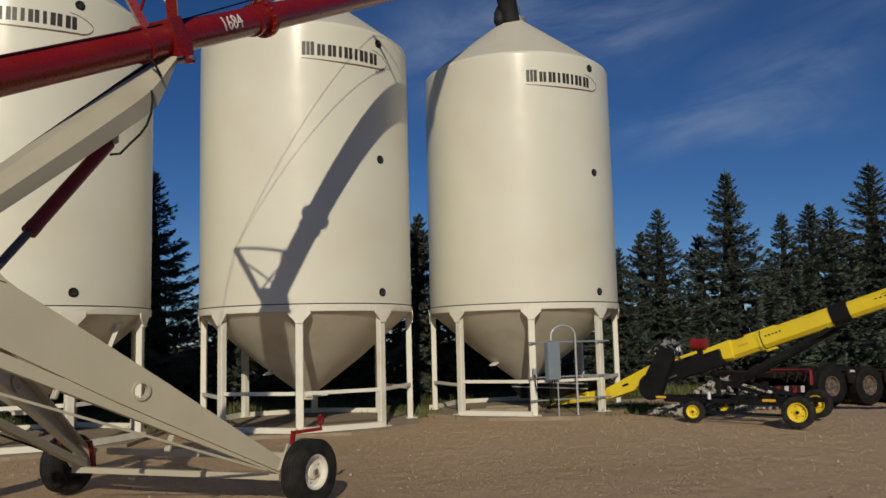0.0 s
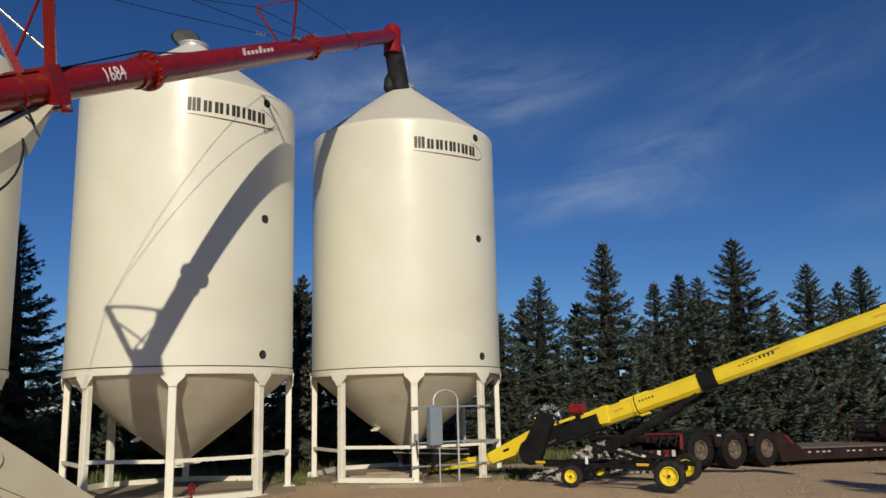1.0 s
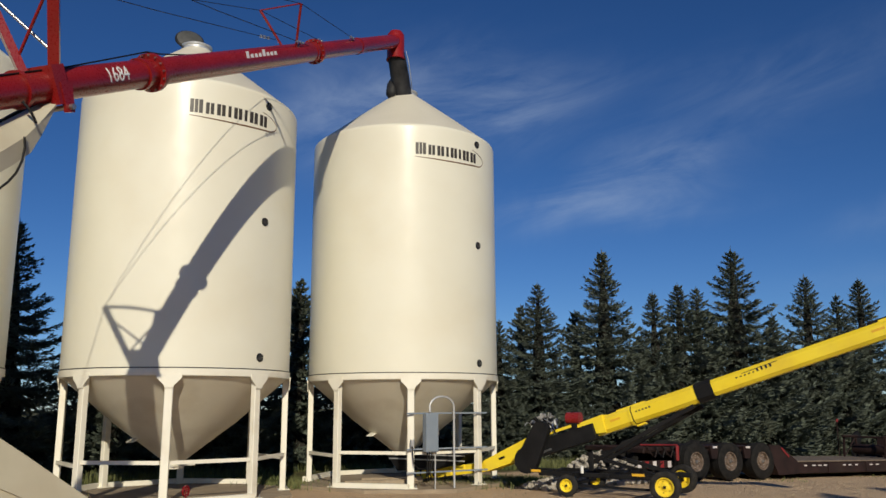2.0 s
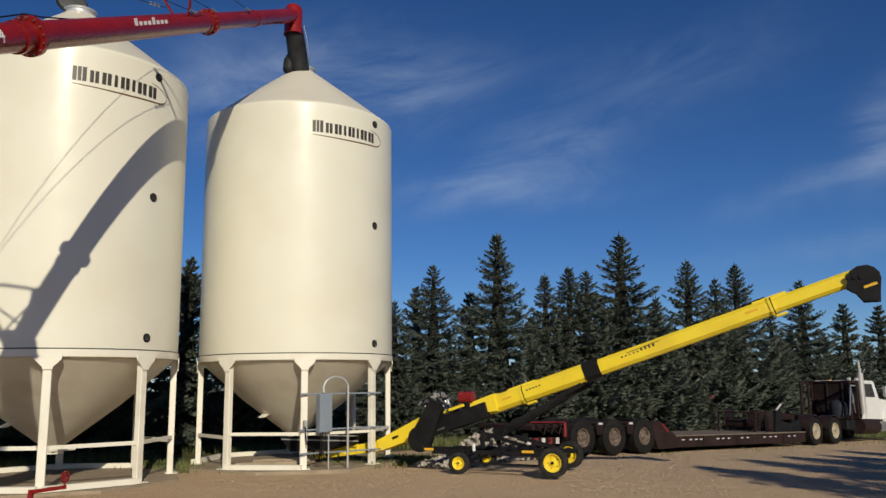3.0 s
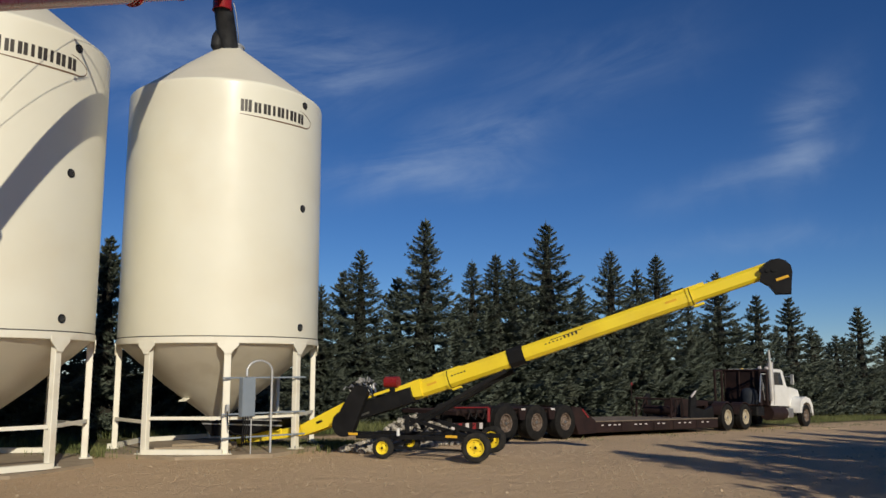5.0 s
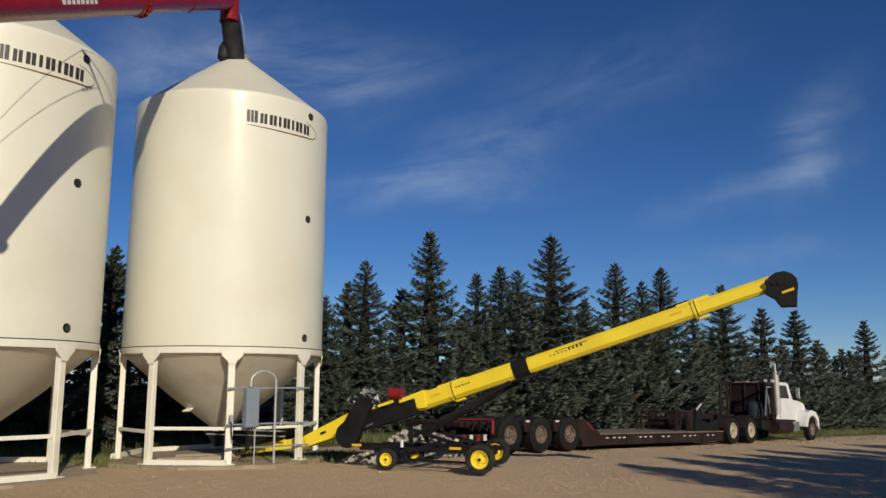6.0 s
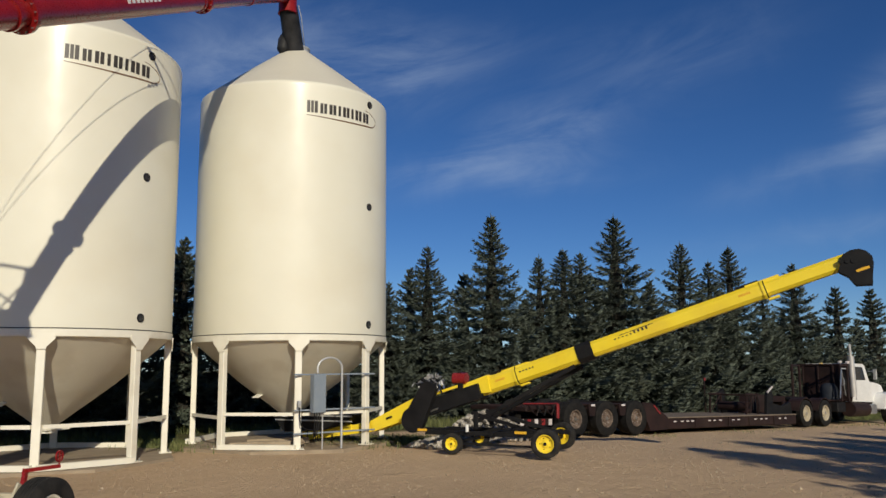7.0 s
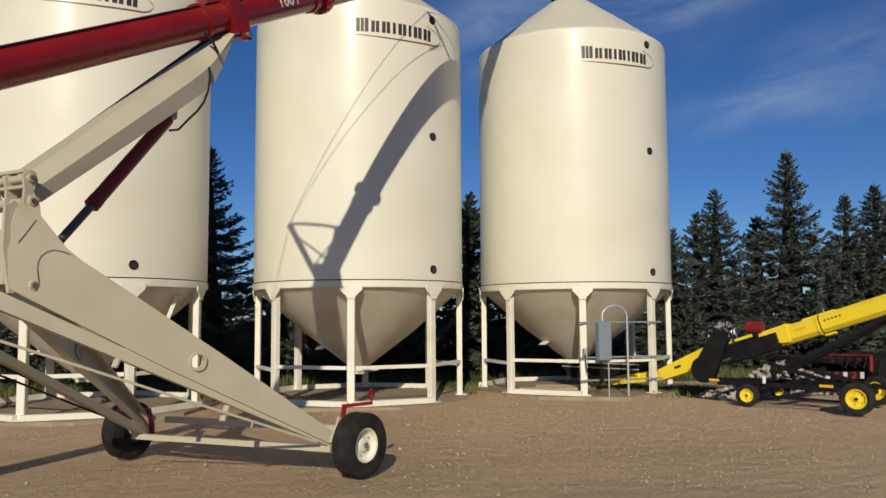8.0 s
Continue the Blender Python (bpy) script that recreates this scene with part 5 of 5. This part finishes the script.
def build_truck():
    ob = thing("semi_truck", RIG, "white day-cab truck with tall chrome stack and maroon headache rack", "truck")
    for x in (13.35, 14.88):
        for y, d in ((0.0, -1), (2.42, 1)):
            build_wheel(ob, (x, y + 0.13 * (1 if d < 0 else 0), 0.51), (0, d, 0), 0.515, 0.29, 0.30, M_RIM, lugs=10, tyre=M_TRUCKTYRE)
            part("inner_wheel", lathe(bmesh.new(), [(0.3, -0.13), (0.48, -0.14), (0.51, -0.1), (0.51, 0.1), (0.48, 0.14), (0.3, 0.13)], 28, basis(Vector((1, 0, 0)), Vector((0, 0, 1)), Vector((0, -1, 0)), (x, 0.46 if d < 0 else 2.1, 0.51))), M_TRUCKTYRE, ob, smooth=50)
    for y, d in ((0.10, -1), (2.36, 1)):
        build_wheel(ob, (21.1, y + 0.1, 0.5), (0, d, 0), 0.505, 0.28, 0.29, M_RUSTRIM, lugs=10, tyre=M_TRUCKTYRE)
    for y in (0.85, 1.65):
        part("frame_rail", soft(add_box(bmesh.new(), (17.4, y, 0.82), (8.6, 0.10, 0.26)), 0.01), M_MAROON, ob)
    part("fifth_wheel", soft(add_box(bmesh.new(), (14.2, 1.25, 1.05), (1.2, 1.0, 0.14)), 0.03), M_BLACK, ob)
    for x in (13.35, 14.88):
        bm = bmesh.new()
        pts = [(0.62 * math.cos(radians(a)), 0.60 * math.sin(radians(a))) for a in range(20, 171, 15)]
        pts += [(0.59 * math.cos(radians(a)), 0.57 * math.sin(radians(a))) for a in range(170, 19, -15)]
        part("mudguard", prism(bm, pts, 0.5, basis(Vector((1, 0, 0)), Vector((0, 0, 1)), Vector((0, -1, 0)), (x, 0.27, 0.51))), M_MAROON, ob)
    side = basis(Vector((1, 0, 0)), Vector((0, 0, 1)), Vector((0, -1, 0)), (0, 1.25, 0))
    cab = part("cab", soft(prism(bmesh.new(), [(17.75, 0.95), (17.75, 2.42), (17.9, 2.56), (18.9, 2.56), (19.08, 2.48), (19.42, 1.84), (19.62, 1.75), (19.62, 0.92)], 2.05, side), 0.05, 2), M_TRUCKWHITE, ob, "white painted cab", smooth=35)
    hood = part("bonnet", soft(prism(bmesh.new(), [(19.6, 0.95), (19.6, 1.83), (20.7, 1.76), (21.25, 1.66), (21.42, 1.42), (21.46, 0.85)], 1.5, side), 0.06, 2), M_TRUCKWHITE, ob, "white sloping bonnet", smooth=35)
    for y in (0.30, 2.20):
        pts = [(20.35, 0.62), (20.42, 1.05), (20.62, 1.28), (21.0, 1.36), (21.5, 1.28), (21.78, 1.0), (21.82, 0.62), (21.66, 0.62), (21.6, 0.86), (21.4, 1.05), (21.1, 1.12), (20.8, 1.04), (20.62, 0.86), (20.55, 0.62)]
        part("wing", soft(prism(bmesh.new(), pts, 0.52, basis(Vector((1, 0, 0)), Vector((0, 0, 1)), Vector((0, -1, 0)), (0, y, 0))), 0.03), M_TRUCKWHITE, hood, smooth=35)
    part("bumper", soft(add_box(bmesh.new(), (21.86, 1.25, 0.62), (0.14, 2.4, 0.28)), 0.03), M_STEEL, ob)
    win = part("side_window", soft(prism(bmesh.new(), [(18.15, 1.86), (18.15, 2.42), (18.82, 2.42), (19.08, 1.86)], 2.075, side), 0.008), M_GLASSDARK, cab, "dark side glass")
    part("windscreen", soft(prism(bmesh.new(), [(19.10, 2.42), (19.16, 2.42), (19.47, 1.87), (19.40, 1.87)], 1.8, side), 0.008), M_GLASSDARK, cab)
    part("rear_window", soft(prism(bmesh.new(), [(17.73, 1.85), (17.73, 2.35), (17.76, 2.35), (17.76, 1.85)], 1.5, side), 0.004), M_GLASSDARK, cab)
    part("mirror", soft(add_box(bmesh.new(), (19.42, -0.05, 2.12), (0.06, 0.16, 0.46)), 0.02), M_STEEL, cab)
    part("mirror_arm", add_rod(bmesh.new(), (19.40, 0.28, 2.25), (19.42, -0.05, 2.25), 0.015, seg=8), M_STEEL, cab)
    part("door_line", soft(add_box(bmesh.new(), (18.1, 0.222, 1.55), (0.02, 0.012, 1.1)), 0.002), M_BLACK, cab)
    for y in (0.55, 1.95):
        part("roof_lamp", soft(add_box(bmesh.new(), (18.7, y, 2.585), (0.12, 0.1, 0.06)), 0.01), M_ORANGE, cab)
    stack = part("exhaust_stack", add_rod(bmesh.new(), (17.62, 0.10, 1.15), (17.55, 0.10, 2.85), 0.13, seg=20), M_CHROME, ob, "tall bright exhaust stack", smooth=50)
    part("stack_tip", add_rod(bmesh.new(), (17.55, 0.10, 2.83), (17.48, 0.10, 3.36), 0.055, seg=14), M_CHROME, stack, smooth=50)
    # headache rack and the maroon equipment behind the cab
    for y in (0.2, 2.3):
        for x in (16.72, 17.36):
            part("rack_post", soft(add_box(bmesh.new(), (x, y, 1.70), (0.09, 0.09, 1.5)), 0.008), M_MAROON, ob)
        part("rack_rail", soft(add_box(bmesh.new(), (17.04, y, 2.46), (0.78, 0.07, 0.09)), 0.008), M_MAROON, ob)
    for x in (16.75, 17.4):
        part("rack_lamp", soft(add_box(bmesh.new(), (x, 0.2, 2.58), (0.12, 0.12, 0.12)), 0.02), M_REFLECT, ob)
    part("air_tank", soft(lathe(bmesh.new(), [(0, 0.52), (0.16, 0.50), (0.29, 0.42), (0.36, 0.26), (0.37, 0.0), (0.37, -0.22), (0, -0.22)], 28, Matrix.Translation((17.0, 0.85, 1.20))), 0.01), M_TANK, ob, "domed blue-grey tank", smooth=40)
    part("valve_box", soft(add_box(bmesh.new(), (17.2, 0.34, 1.78), (0.16, 0.14, 0.34)), 0.02), M_GALV, ob, "small grey valve box")
    part("rack_bar", soft(add_box(bmesh.new(), (17.05, 0.24, 2.32), (0.6, 0.04, 0.05)), 0.006), M_GALV, ob)
    part("catwalk", soft(add_box(bmesh.new(), (16.6, 1.25, 0.99), (1.9, 1.7, 0.05)), 0.01), M_MAROON, ob)
    for k in range(5):
        x = 16.75 + 0.13 * k
        part("air_line", add_path(bmesh.new(), [(x, 0.30, 2.2), (x + 0.04, 0.22, 1.8), (x - 0.08, 0.20, 1.4), (x - 0.3, 0.3, 1.08)], 0.016, 6), M_BLACK, ob)
    part("rack_brace", add_rod(bmesh.new(), (16.5, 0.15, 1.1), (16.72, 0.15, 2.3), 0.03, seg=8), M_STEEL, ob)
    part("rack_brace", add_rod(bmesh.new(), (16.72, 0.15, 2.3), (17.0, 0.15, 1.2), 0.025, seg=8), M_STEEL, ob)
    board = part("headache_board", soft(add_box(bmesh.new(), (17.64, 1.25, 1.72), (0.05, 2.12, 1.50)), 0.01), M_MAROON, ob, "dark maroon headache board")
    for y in (0.24, 0.92, 1.58, 2.26):
        part("board_rib", soft(add_box(bmesh.new(), (17.59, y, 1.72), (0.05, 0.07, 1.62)), 0.008), M_MAROON, board)
    for z in (1.0, 2.5):
        part("board_rib", soft(add_box(bmesh.new(), (17.585, 1.25, z), (0.05, 2.1, 0.08)), 0.008), M_MAROON, board)
    part("fuel_tank", soft(add_rod(bmesh.new(), (17.6, 0.35, 0.62), (19.1, 0.35, 0.62), 0.31, seg=24), 0.03), M_MAROON, ob, smooth=50)
    part("step_box", soft(add_box(bmesh.new(), (19.6, 0.40, 0.62), (0.6, 0.5, 0.42)), 0.03), M_STEEL, ob)
    part("battery_box", soft(add_box(bmesh.new(), (16.7, 0.45, 0.72), (0.7, 0.5, 0.40)), 0.03), M_BLACK, ob)


build_trailer()
build_truck()


# ---- spruces ----
def make_spruce(seed, height, radius, step=1.0):
    """Trunk and crown meshes of one spruce, standing at the origin; a larger step gives fewer, bigger sprigs."""
    rng = random.Random(seed)
    trunk = bmesh.new()
    pts = [(0, 0, -0.15), (0.02, 0.01, height * 0.3), (0.03, -0.02, height * 0.7), (0, 0, height * 0.985)]
    for (a, b), (r0, r1) in zip(zip(pts, pts[1:]), ((0.16, 0.12), (0.12, 0.06), (0.06, 0.008))):
        add_rod(trunk, a, b, r0 * height / 8, r1 * height / 8, seg=8, caps=False)
    verts, faces = [], []
    above = Vector((0, 0, 1))

    def sprig(p, d, up, length, w):
        """A small folded tuft of needles with a ridge along its middle."""
        side = d.cross(up).normalized()
        top = side.cross(d)
        i = len(verts)
        c = p + d * (length * 0.45) - top * (w * 0.6)
        verts.extend((p, c + side * w, p + d * length, c - side * w))
        faces.extend(((i, i + 1, i + 2), (i, i + 2, i + 3)))

    z = 0.15
    while z < height * 0.975:
        f = 1 - z / height
        reach = radius * (f ** 0.95) * (1.0 if z > 0.8 else 0.85)
        count = 8 + int(8 * f)
        spin = rng.random() * 6.28
        tier = rng.uniform(0.74, 1.1)
        fine = 0.5 + 0.5 * min(1.0, f / 0.28)
        rise = 0.55 * (1 - f) ** 1.5 - 0.10 * f
        for k in range(count):
            a = spin + 6.283 * k / count + rng.uniform(-0.22, 0.22)
            L = reach * tier * rng.choice((0.66, 0.82, 0.95, 1.0, 1.08)) * rng.uniform(0.92, 1.08)
            out = Vector((math.cos(a), math.sin(a), 0))
            across = Vector((-math.sin(a), math.cos(a), 0))
            zz = z + rng.uniform(-0.09, 0.09)
            sag = rng.uniform(0.10, 0.26) * f

            def spine(u):
                return out * (L * u) + Vector((0, 0, zz + L * (rise * u - sag * math.sin(u * 2.6) + 0.20 * f * u ** 3)))

            n = max(4, int(L * 0.88 / (0.135 * step)))
            for j in range(n + 1):
                u = 0.12 + 0.88 * (j + rng.random()) / (n + 1)
                root = spine(u)
                ahead = (spine(min(u + 0.06, 1.03)) - root).normalized()
                twig = min(0.10 + 0.36 * L * (1 - u) ** 0.8, 0.58) * rng.uniform(0.7, 1.15)
                for s in (-1, 1):
                    way = (ahead * rng.uniform(0.55, 0.95) + across * s * rng.uniform(0.7, 1.0) + Vector((0, 0, rng.uniform(-0.22, 0.04)))).normalized()
                    tufts = max(1, round(twig / (0.115 * step)))
                    for q in range(tufts):
                        p = root + way * (twig * q / tufts) - above * (0.10 * twig * (q / tufts) ** 2)
                        for lay in (-1, 1) if q or tufts == 1 else (1,):
                            d = (way + ahead * rng.uniform(-0.1, 0.7) + above * (rng.uniform(-0.05, 0.34) if lay > 0 else rng.uniform(-0.55, -0.12)) + across * rng.uniform(-0.3, 0.3)).normalized()
                            sprig(p, d, above + out * rng.uniform(0.0, 1.1) + across * rng.uniform(-0.4, 0.4), fine * rng.uniform(0.17, 0.28) * step ** 0.5, fine * rng.uniform(0.026, 0.042) * step)
                sprig(root, (ahead + above * rng.uniform(0.1, 0.5) + across * rng.uniform(-0.3, 0.3)).normalized(), above, 0.2 * step ** 0.5, 0.03 * step)
            tip = spine(0.97)
            for s in (-0.6, 0.0, 0.6):
                sprig(tip, (out + across * s + above * (rise + rng.uniform(0.0, 0.3))).normalized(), above, 0.20 * (0.6 + 0.4 * f) * step ** 0.5, 0.024 * step)
        z += rng.uniform(0.32, 0.46) * (1.0 if f > 0.25 else 0.60) * step ** 0.6
    # the leader and its last short shoots
    for k in range(16):
        d = Vector((rng.uniform(-1, 1), rng.uniform(-1, 1), rng.uniform(0.2, 0.8))).normalized()
        sprig(Vector((0, 0, height * (0.93 + 0.0045 * k))), d, Vector((1, 0, 0)), 0.24 - 0.008 * k, 0.022)
    sprig(Vector((0, 0, height * 0.965)), above, Vector((1, 0, 0)), height * 0.06, 0.022)
    sprig(Vector((0, 0, height * 0.965)), above, Vector((0, 1, 0)), height * 0.06, 0.022)
    # a dark ragged sheet round the trunk stands in for shade inside the crown
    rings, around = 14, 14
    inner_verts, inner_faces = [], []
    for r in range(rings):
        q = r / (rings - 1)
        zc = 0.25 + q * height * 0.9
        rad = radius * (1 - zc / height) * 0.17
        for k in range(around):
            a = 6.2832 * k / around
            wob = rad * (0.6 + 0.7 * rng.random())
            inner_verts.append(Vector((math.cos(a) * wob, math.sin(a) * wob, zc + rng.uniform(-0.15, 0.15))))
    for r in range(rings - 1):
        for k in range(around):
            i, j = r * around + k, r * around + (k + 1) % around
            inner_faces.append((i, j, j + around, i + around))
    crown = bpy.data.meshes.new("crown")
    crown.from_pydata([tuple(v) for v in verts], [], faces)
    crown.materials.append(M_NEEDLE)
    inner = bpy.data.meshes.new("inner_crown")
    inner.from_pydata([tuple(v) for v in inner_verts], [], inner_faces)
    inner.materials.append(M_CROWNSHADE)
    return trunk, crown, inner


KINDS = []
for seed, radius, step in ((11, 3.5, 1.0), (23, 3.8, 1.0), (37, 3.2, 1.0), (41, 3.9, 1.0), (53, 3.9, 1.7)):
    trunk_bm, crown_me, inner_me = make_spruce(seed, 8.0, radius, step)
    holder = thing("spruce_tree", pose(0, 0, 0), "dark blue-green spruce with dense drooping boughs", "spruce tree", "shelterbelt")
    part("trunk", trunk_bm, M_BARK, holder, smooth=60)
    crown_ob = new("crown", crown_me)
    crown_ob.parent = holder
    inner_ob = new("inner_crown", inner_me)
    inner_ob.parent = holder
    KINDS.append(holder)

# x along the belt and height, front row
FRONT = [(-13.0, 7.4), (-9.6, 7.0), (-6.2, 7.6), (-2.6, 6.8), (1.6, 7.1), (4.4, 6.2), (7.2, 6.6), (10.1, 6.1), (13.0, 6.6), (15.6, 6.2), (18.2, 5.3), (20.1, 6.9), (23.6, 8.7), (26.5, 7.2), (28.1, 7.7), (29.3, 7.65), (31.9, 9.8), (34.6, 6.9), (37.4, 9.1), (40.0, 8.35), (42.1, 9.4), (45.6, 7.2), (49.3, 9.2), (54.9, 8.2), (60.2, 8.5), (63.9, 6.6), (68.6, 6.2), (74.0, 8.9), (80.0, 6.8), (87.0, 8.0)]
rng = random.Random(3)
used = set()


def plant(x, y, h, k, broad=1.0):
    turn = rng.random() * 360
    m = pose(x, y, fall(x) - 0.05, 0, 0, turn)
    wide = rng.uniform(0.92, 1.1) * broad
    src = KINDS[k]
    if k not in used:
        used.add(k)
        src.matrix_basis = m @ Matrix.Diagonal((h / 8 * wide, h / 8 * wide, h / 8, 1))
        return src
    made = copy_thing(src, m)
    made.scale = (h / 8 * wide, h / 8 * wide, h / 8)
    return made


for i, (x, h) in enumerate(FRONT):
    plant(x, 25.5, h, 4 if x < 0 or 8 < x < 11 or x > 52 else 3 if x in (23.6, 31.9) else (i * 7 + 3) % 4)
for i in range(30):
    x = -16 + 3.4 * i + rng.uniform(-0.8, 0.8)
    plant(x, 29.0 + rng.uniform(-0.5, 0.5), rng.uniform(5.6, 7.0), 4)
# a second belt behind the camera throws the long shadows over the yard
for x, y, h in ((10.7, -5.0, 8.4), (12.6, -6.2, 8.0), (13.9, -4.6, 8.5), (16.0, -5.2, 8.9), (17.6, -6.6, 9.0), (20.0, -5.4, 8.4), (22.2, -6.2, 8.6), (24.5, -6.6, 8.8), (27.0, -6.0, 8.2), (18.7, -3.4, 7.8), (21.4, -3.2, 8.2), (25.6, -3.4, 8.6), (29.6, -4.2, 8.8), (31.5, -2.6, 7.8), (35.0, -3.4, 8.2), (39.0, -3.0, 8.2), (43.0, -3.5, 8.6)):
    plant(x, y, h, 4, 1.2)


# ---- field-stone pile, timber, weeds, loose gravel ----
def build_rocks():
    r_ = random.Random(8)
    shapes = []
    for k in range(5):
        bm = bmesh.new()
        bmesh.ops.create_icosphere(bm, subdivisions=2, radius=1.0)
        for v in bm.verts:
            v.co *= 1 + 0.28 * noise.noise(v.co * 1.4 + Vector((k * 7, 0, 0)))
            v.co.z *= 0.75
        me = bpy.data.meshes.new("rock")
        bm.to_mesh(me)
        bm.free()
        me.materials.append(M_ROCK)
        shapes.append(me)
    for cx, cy, rad, tall, count, label in ((15.35, 16.95, 1.2, 0.74, 290, "heap of pale broken field stones"), (12.9, 15.9, 0.65, 0.16, 70, "low scatter of pale field stones")):
        pile = thing("stone_pile", pose(cx, cy, fall(cx)), label, "stone pile", "stone piles")
        for k in range(count):
            a, u = r_.random() * 6.283, r_.random() ** 0.6
            x, y = u * rad * math.cos(a) * 1.25, u * rad * math.sin(a)
            ob = new("rock", shapes[k % 5])
            s = r_.uniform(0.03, 0.075)
            ob.matrix_basis = Matrix.Translation((x, y, max(0.0, tall * (1 - u ** 1.7)) * r_.uniform(0.8, 0.97) + s * 0.3)) @ Euler((r_.random() * 6, r_.random() * 6, r_.random() * 6)).to_matrix().to_4x4() @ Matrix.Diagonal((s, s * r_.uniform(0.7, 1.1), s, 1))
            ob.parent = pile
        core = bmesh.new()
        for k in range(count * 2):
            a, u = r_.random() * 6.283, r_.random() ** 0.6
            s = r_.uniform(0.05, 0.11)
            at = Matrix.Translation((u * rad * math.cos(a) * 1.25, u * rad * math.sin(a), max(0.0, tall * (1 - u ** 1.7)) * r_.uniform(0.3, 0.85)))
            bmesh.ops.create_icosphere(core, subdivisions=1, radius=s, matrix=at @ Euler((r_.random() * 6, r_.random() * 6, 0)).to_matrix().to_4x4() @ Matrix.Diagonal((1, 0.8, 0.65, 1)))
        part("rubble", core, M_ROCK, pile)


def build_scatter():
    r_ = random.Random(21)
    verts, faces = [], []
    for _ in range(7000):
        x, y = r_.uniform(-8, 26), r_.uniform(5.5, 17)
        s = r_.uniform(0.006, 0.017) if r_.random() < 0.97 else r_.uniform(0.02, 0.034)
        z = fall(x) + s * 0.2 - 0.028
        i = len(verts)
        for dx, dy, dz in ((1, 0, 0), (0, 1, 0), (-1, 0, 0), (0, -1, 0), (0, 0, 0.8), (0, 0, -0.8)):
            q = r_.uniform(0.7, 1.3)
            verts.append((x + dx * s * q, y + dy * s * q, z + dz * s * q))
        for k in range(4):
            faces.append((i + k, i + (k + 1) % 4, i + 4))
            faces.append((i + (k + 1) % 4, i + k, i + 5))
    me = bpy.data.meshes.new("loose_stones")
    me.from_pydata(verts, [], faces)
    me.materials.append(M_STONE)
    tagged(new("loose_stones", me), "small pale stones lying loose on the gravel yard", "gravel", kind="stuff")
    verts, faces = [], []

    def blade(x, y, h):
        a = r_.random() * 6.283
        lean = r_.uniform(0.1, 0.5) * h
        w = 0.008 + 0.006 * r_.random()
        i = len(verts)
        z = fall(x) - 0.04
        dx, dy = math.cos(a), math.sin(a)
        verts.extend(((x - dy * w, y + dx * w, z), (x + dy * w, y - dx * w, z), (x + dx * lean * 0.4 + dy * w * 0.6, y + dy * lean * 0.4 - dx * w * 0.6, z + h * 0.6), (x + dx * lean * 0.4 - dy * w * 0.6, y + dy * lean * 0.4 + dx * w * 0.6, z + h * 0.6), (x + dx * lean, y + dy * lean, z + h)))
        faces.extend(((i, i + 1, i + 2, i + 3), (i + 3, i + 2, i + 4)))

    for _ in range(26000):
        x, y = r_.uniform(-10, 48), r_.uniform(21.6, 24.8)
        if noise.noise(Vector((x * 0.5, y * 0.5, 2))) > -0.25:
            blade(x, y, r_.uniform(0.10, 0.36))
    for _ in range(4500):
        x, y = r_.uniform(16.5, 50), r_.uniform(14.9, 21.8)
        if noise.noise(Vector((x * 0.6, y * 0.6, 7))) > 0.0:
            blade(x, y, r_.uniform(0.03, 0.11))
    for _ in range(14000):
        x, y = r_.uniform(26, 62), r_.uniform(18.6, 22.2)
        if noise.noise(Vector((x * 0.5, y * 0.7, 4))) > -0.2:
            blade(x, y, r_.uniform(0.06, 0.24))
    for cx, cy, rx, ry, n in ((12.4, 17.8, 1.6, 1.2, 5200), (7.5, 20.2, 0.9, 1.4, 1800), (1.7, 20.5, 1.0, 1.4, 1800), (-4.6, 19.5, 1.2, 1.8, 1800)):
        for _ in range(n):
            x, y = cx + rx * r_.gauss(0, 0.5), cy + ry * r_.gauss(0, 0.5)
            blade(x, y, r_.uniform(0.06, 0.2))
    me = bpy.data.meshes.new("grass")
    me.from_pydata(verts, [], faces)
    me.materials.append(M_GRASS)
    tagged(new("grass", me), "rough green and straw-coloured grass along the trees", "grass", kind="stuff")


def build_timbers():
    """Old planks lying on the pads under the bins."""
    for x, y, turn, length, label in ((9.1, 17.6, -22, 1.7, "weathered timber lying on a bin pad"), (9.7, 18.2, -20, 1.5, "weathered timber lying on a bin pad")):
        ob = part("timber", soft(add_box(bmesh.new(), (0, 0, 0.07), (length, 0.2, 0.14)), 0.015), M_WOOD)
        ob.matrix_basis = pose(x, y, 0.047, 0, 0, turn)
        tagged(ob, label, "timber", "timbers")


build_rocks()
build_timbers()
build_scatter()
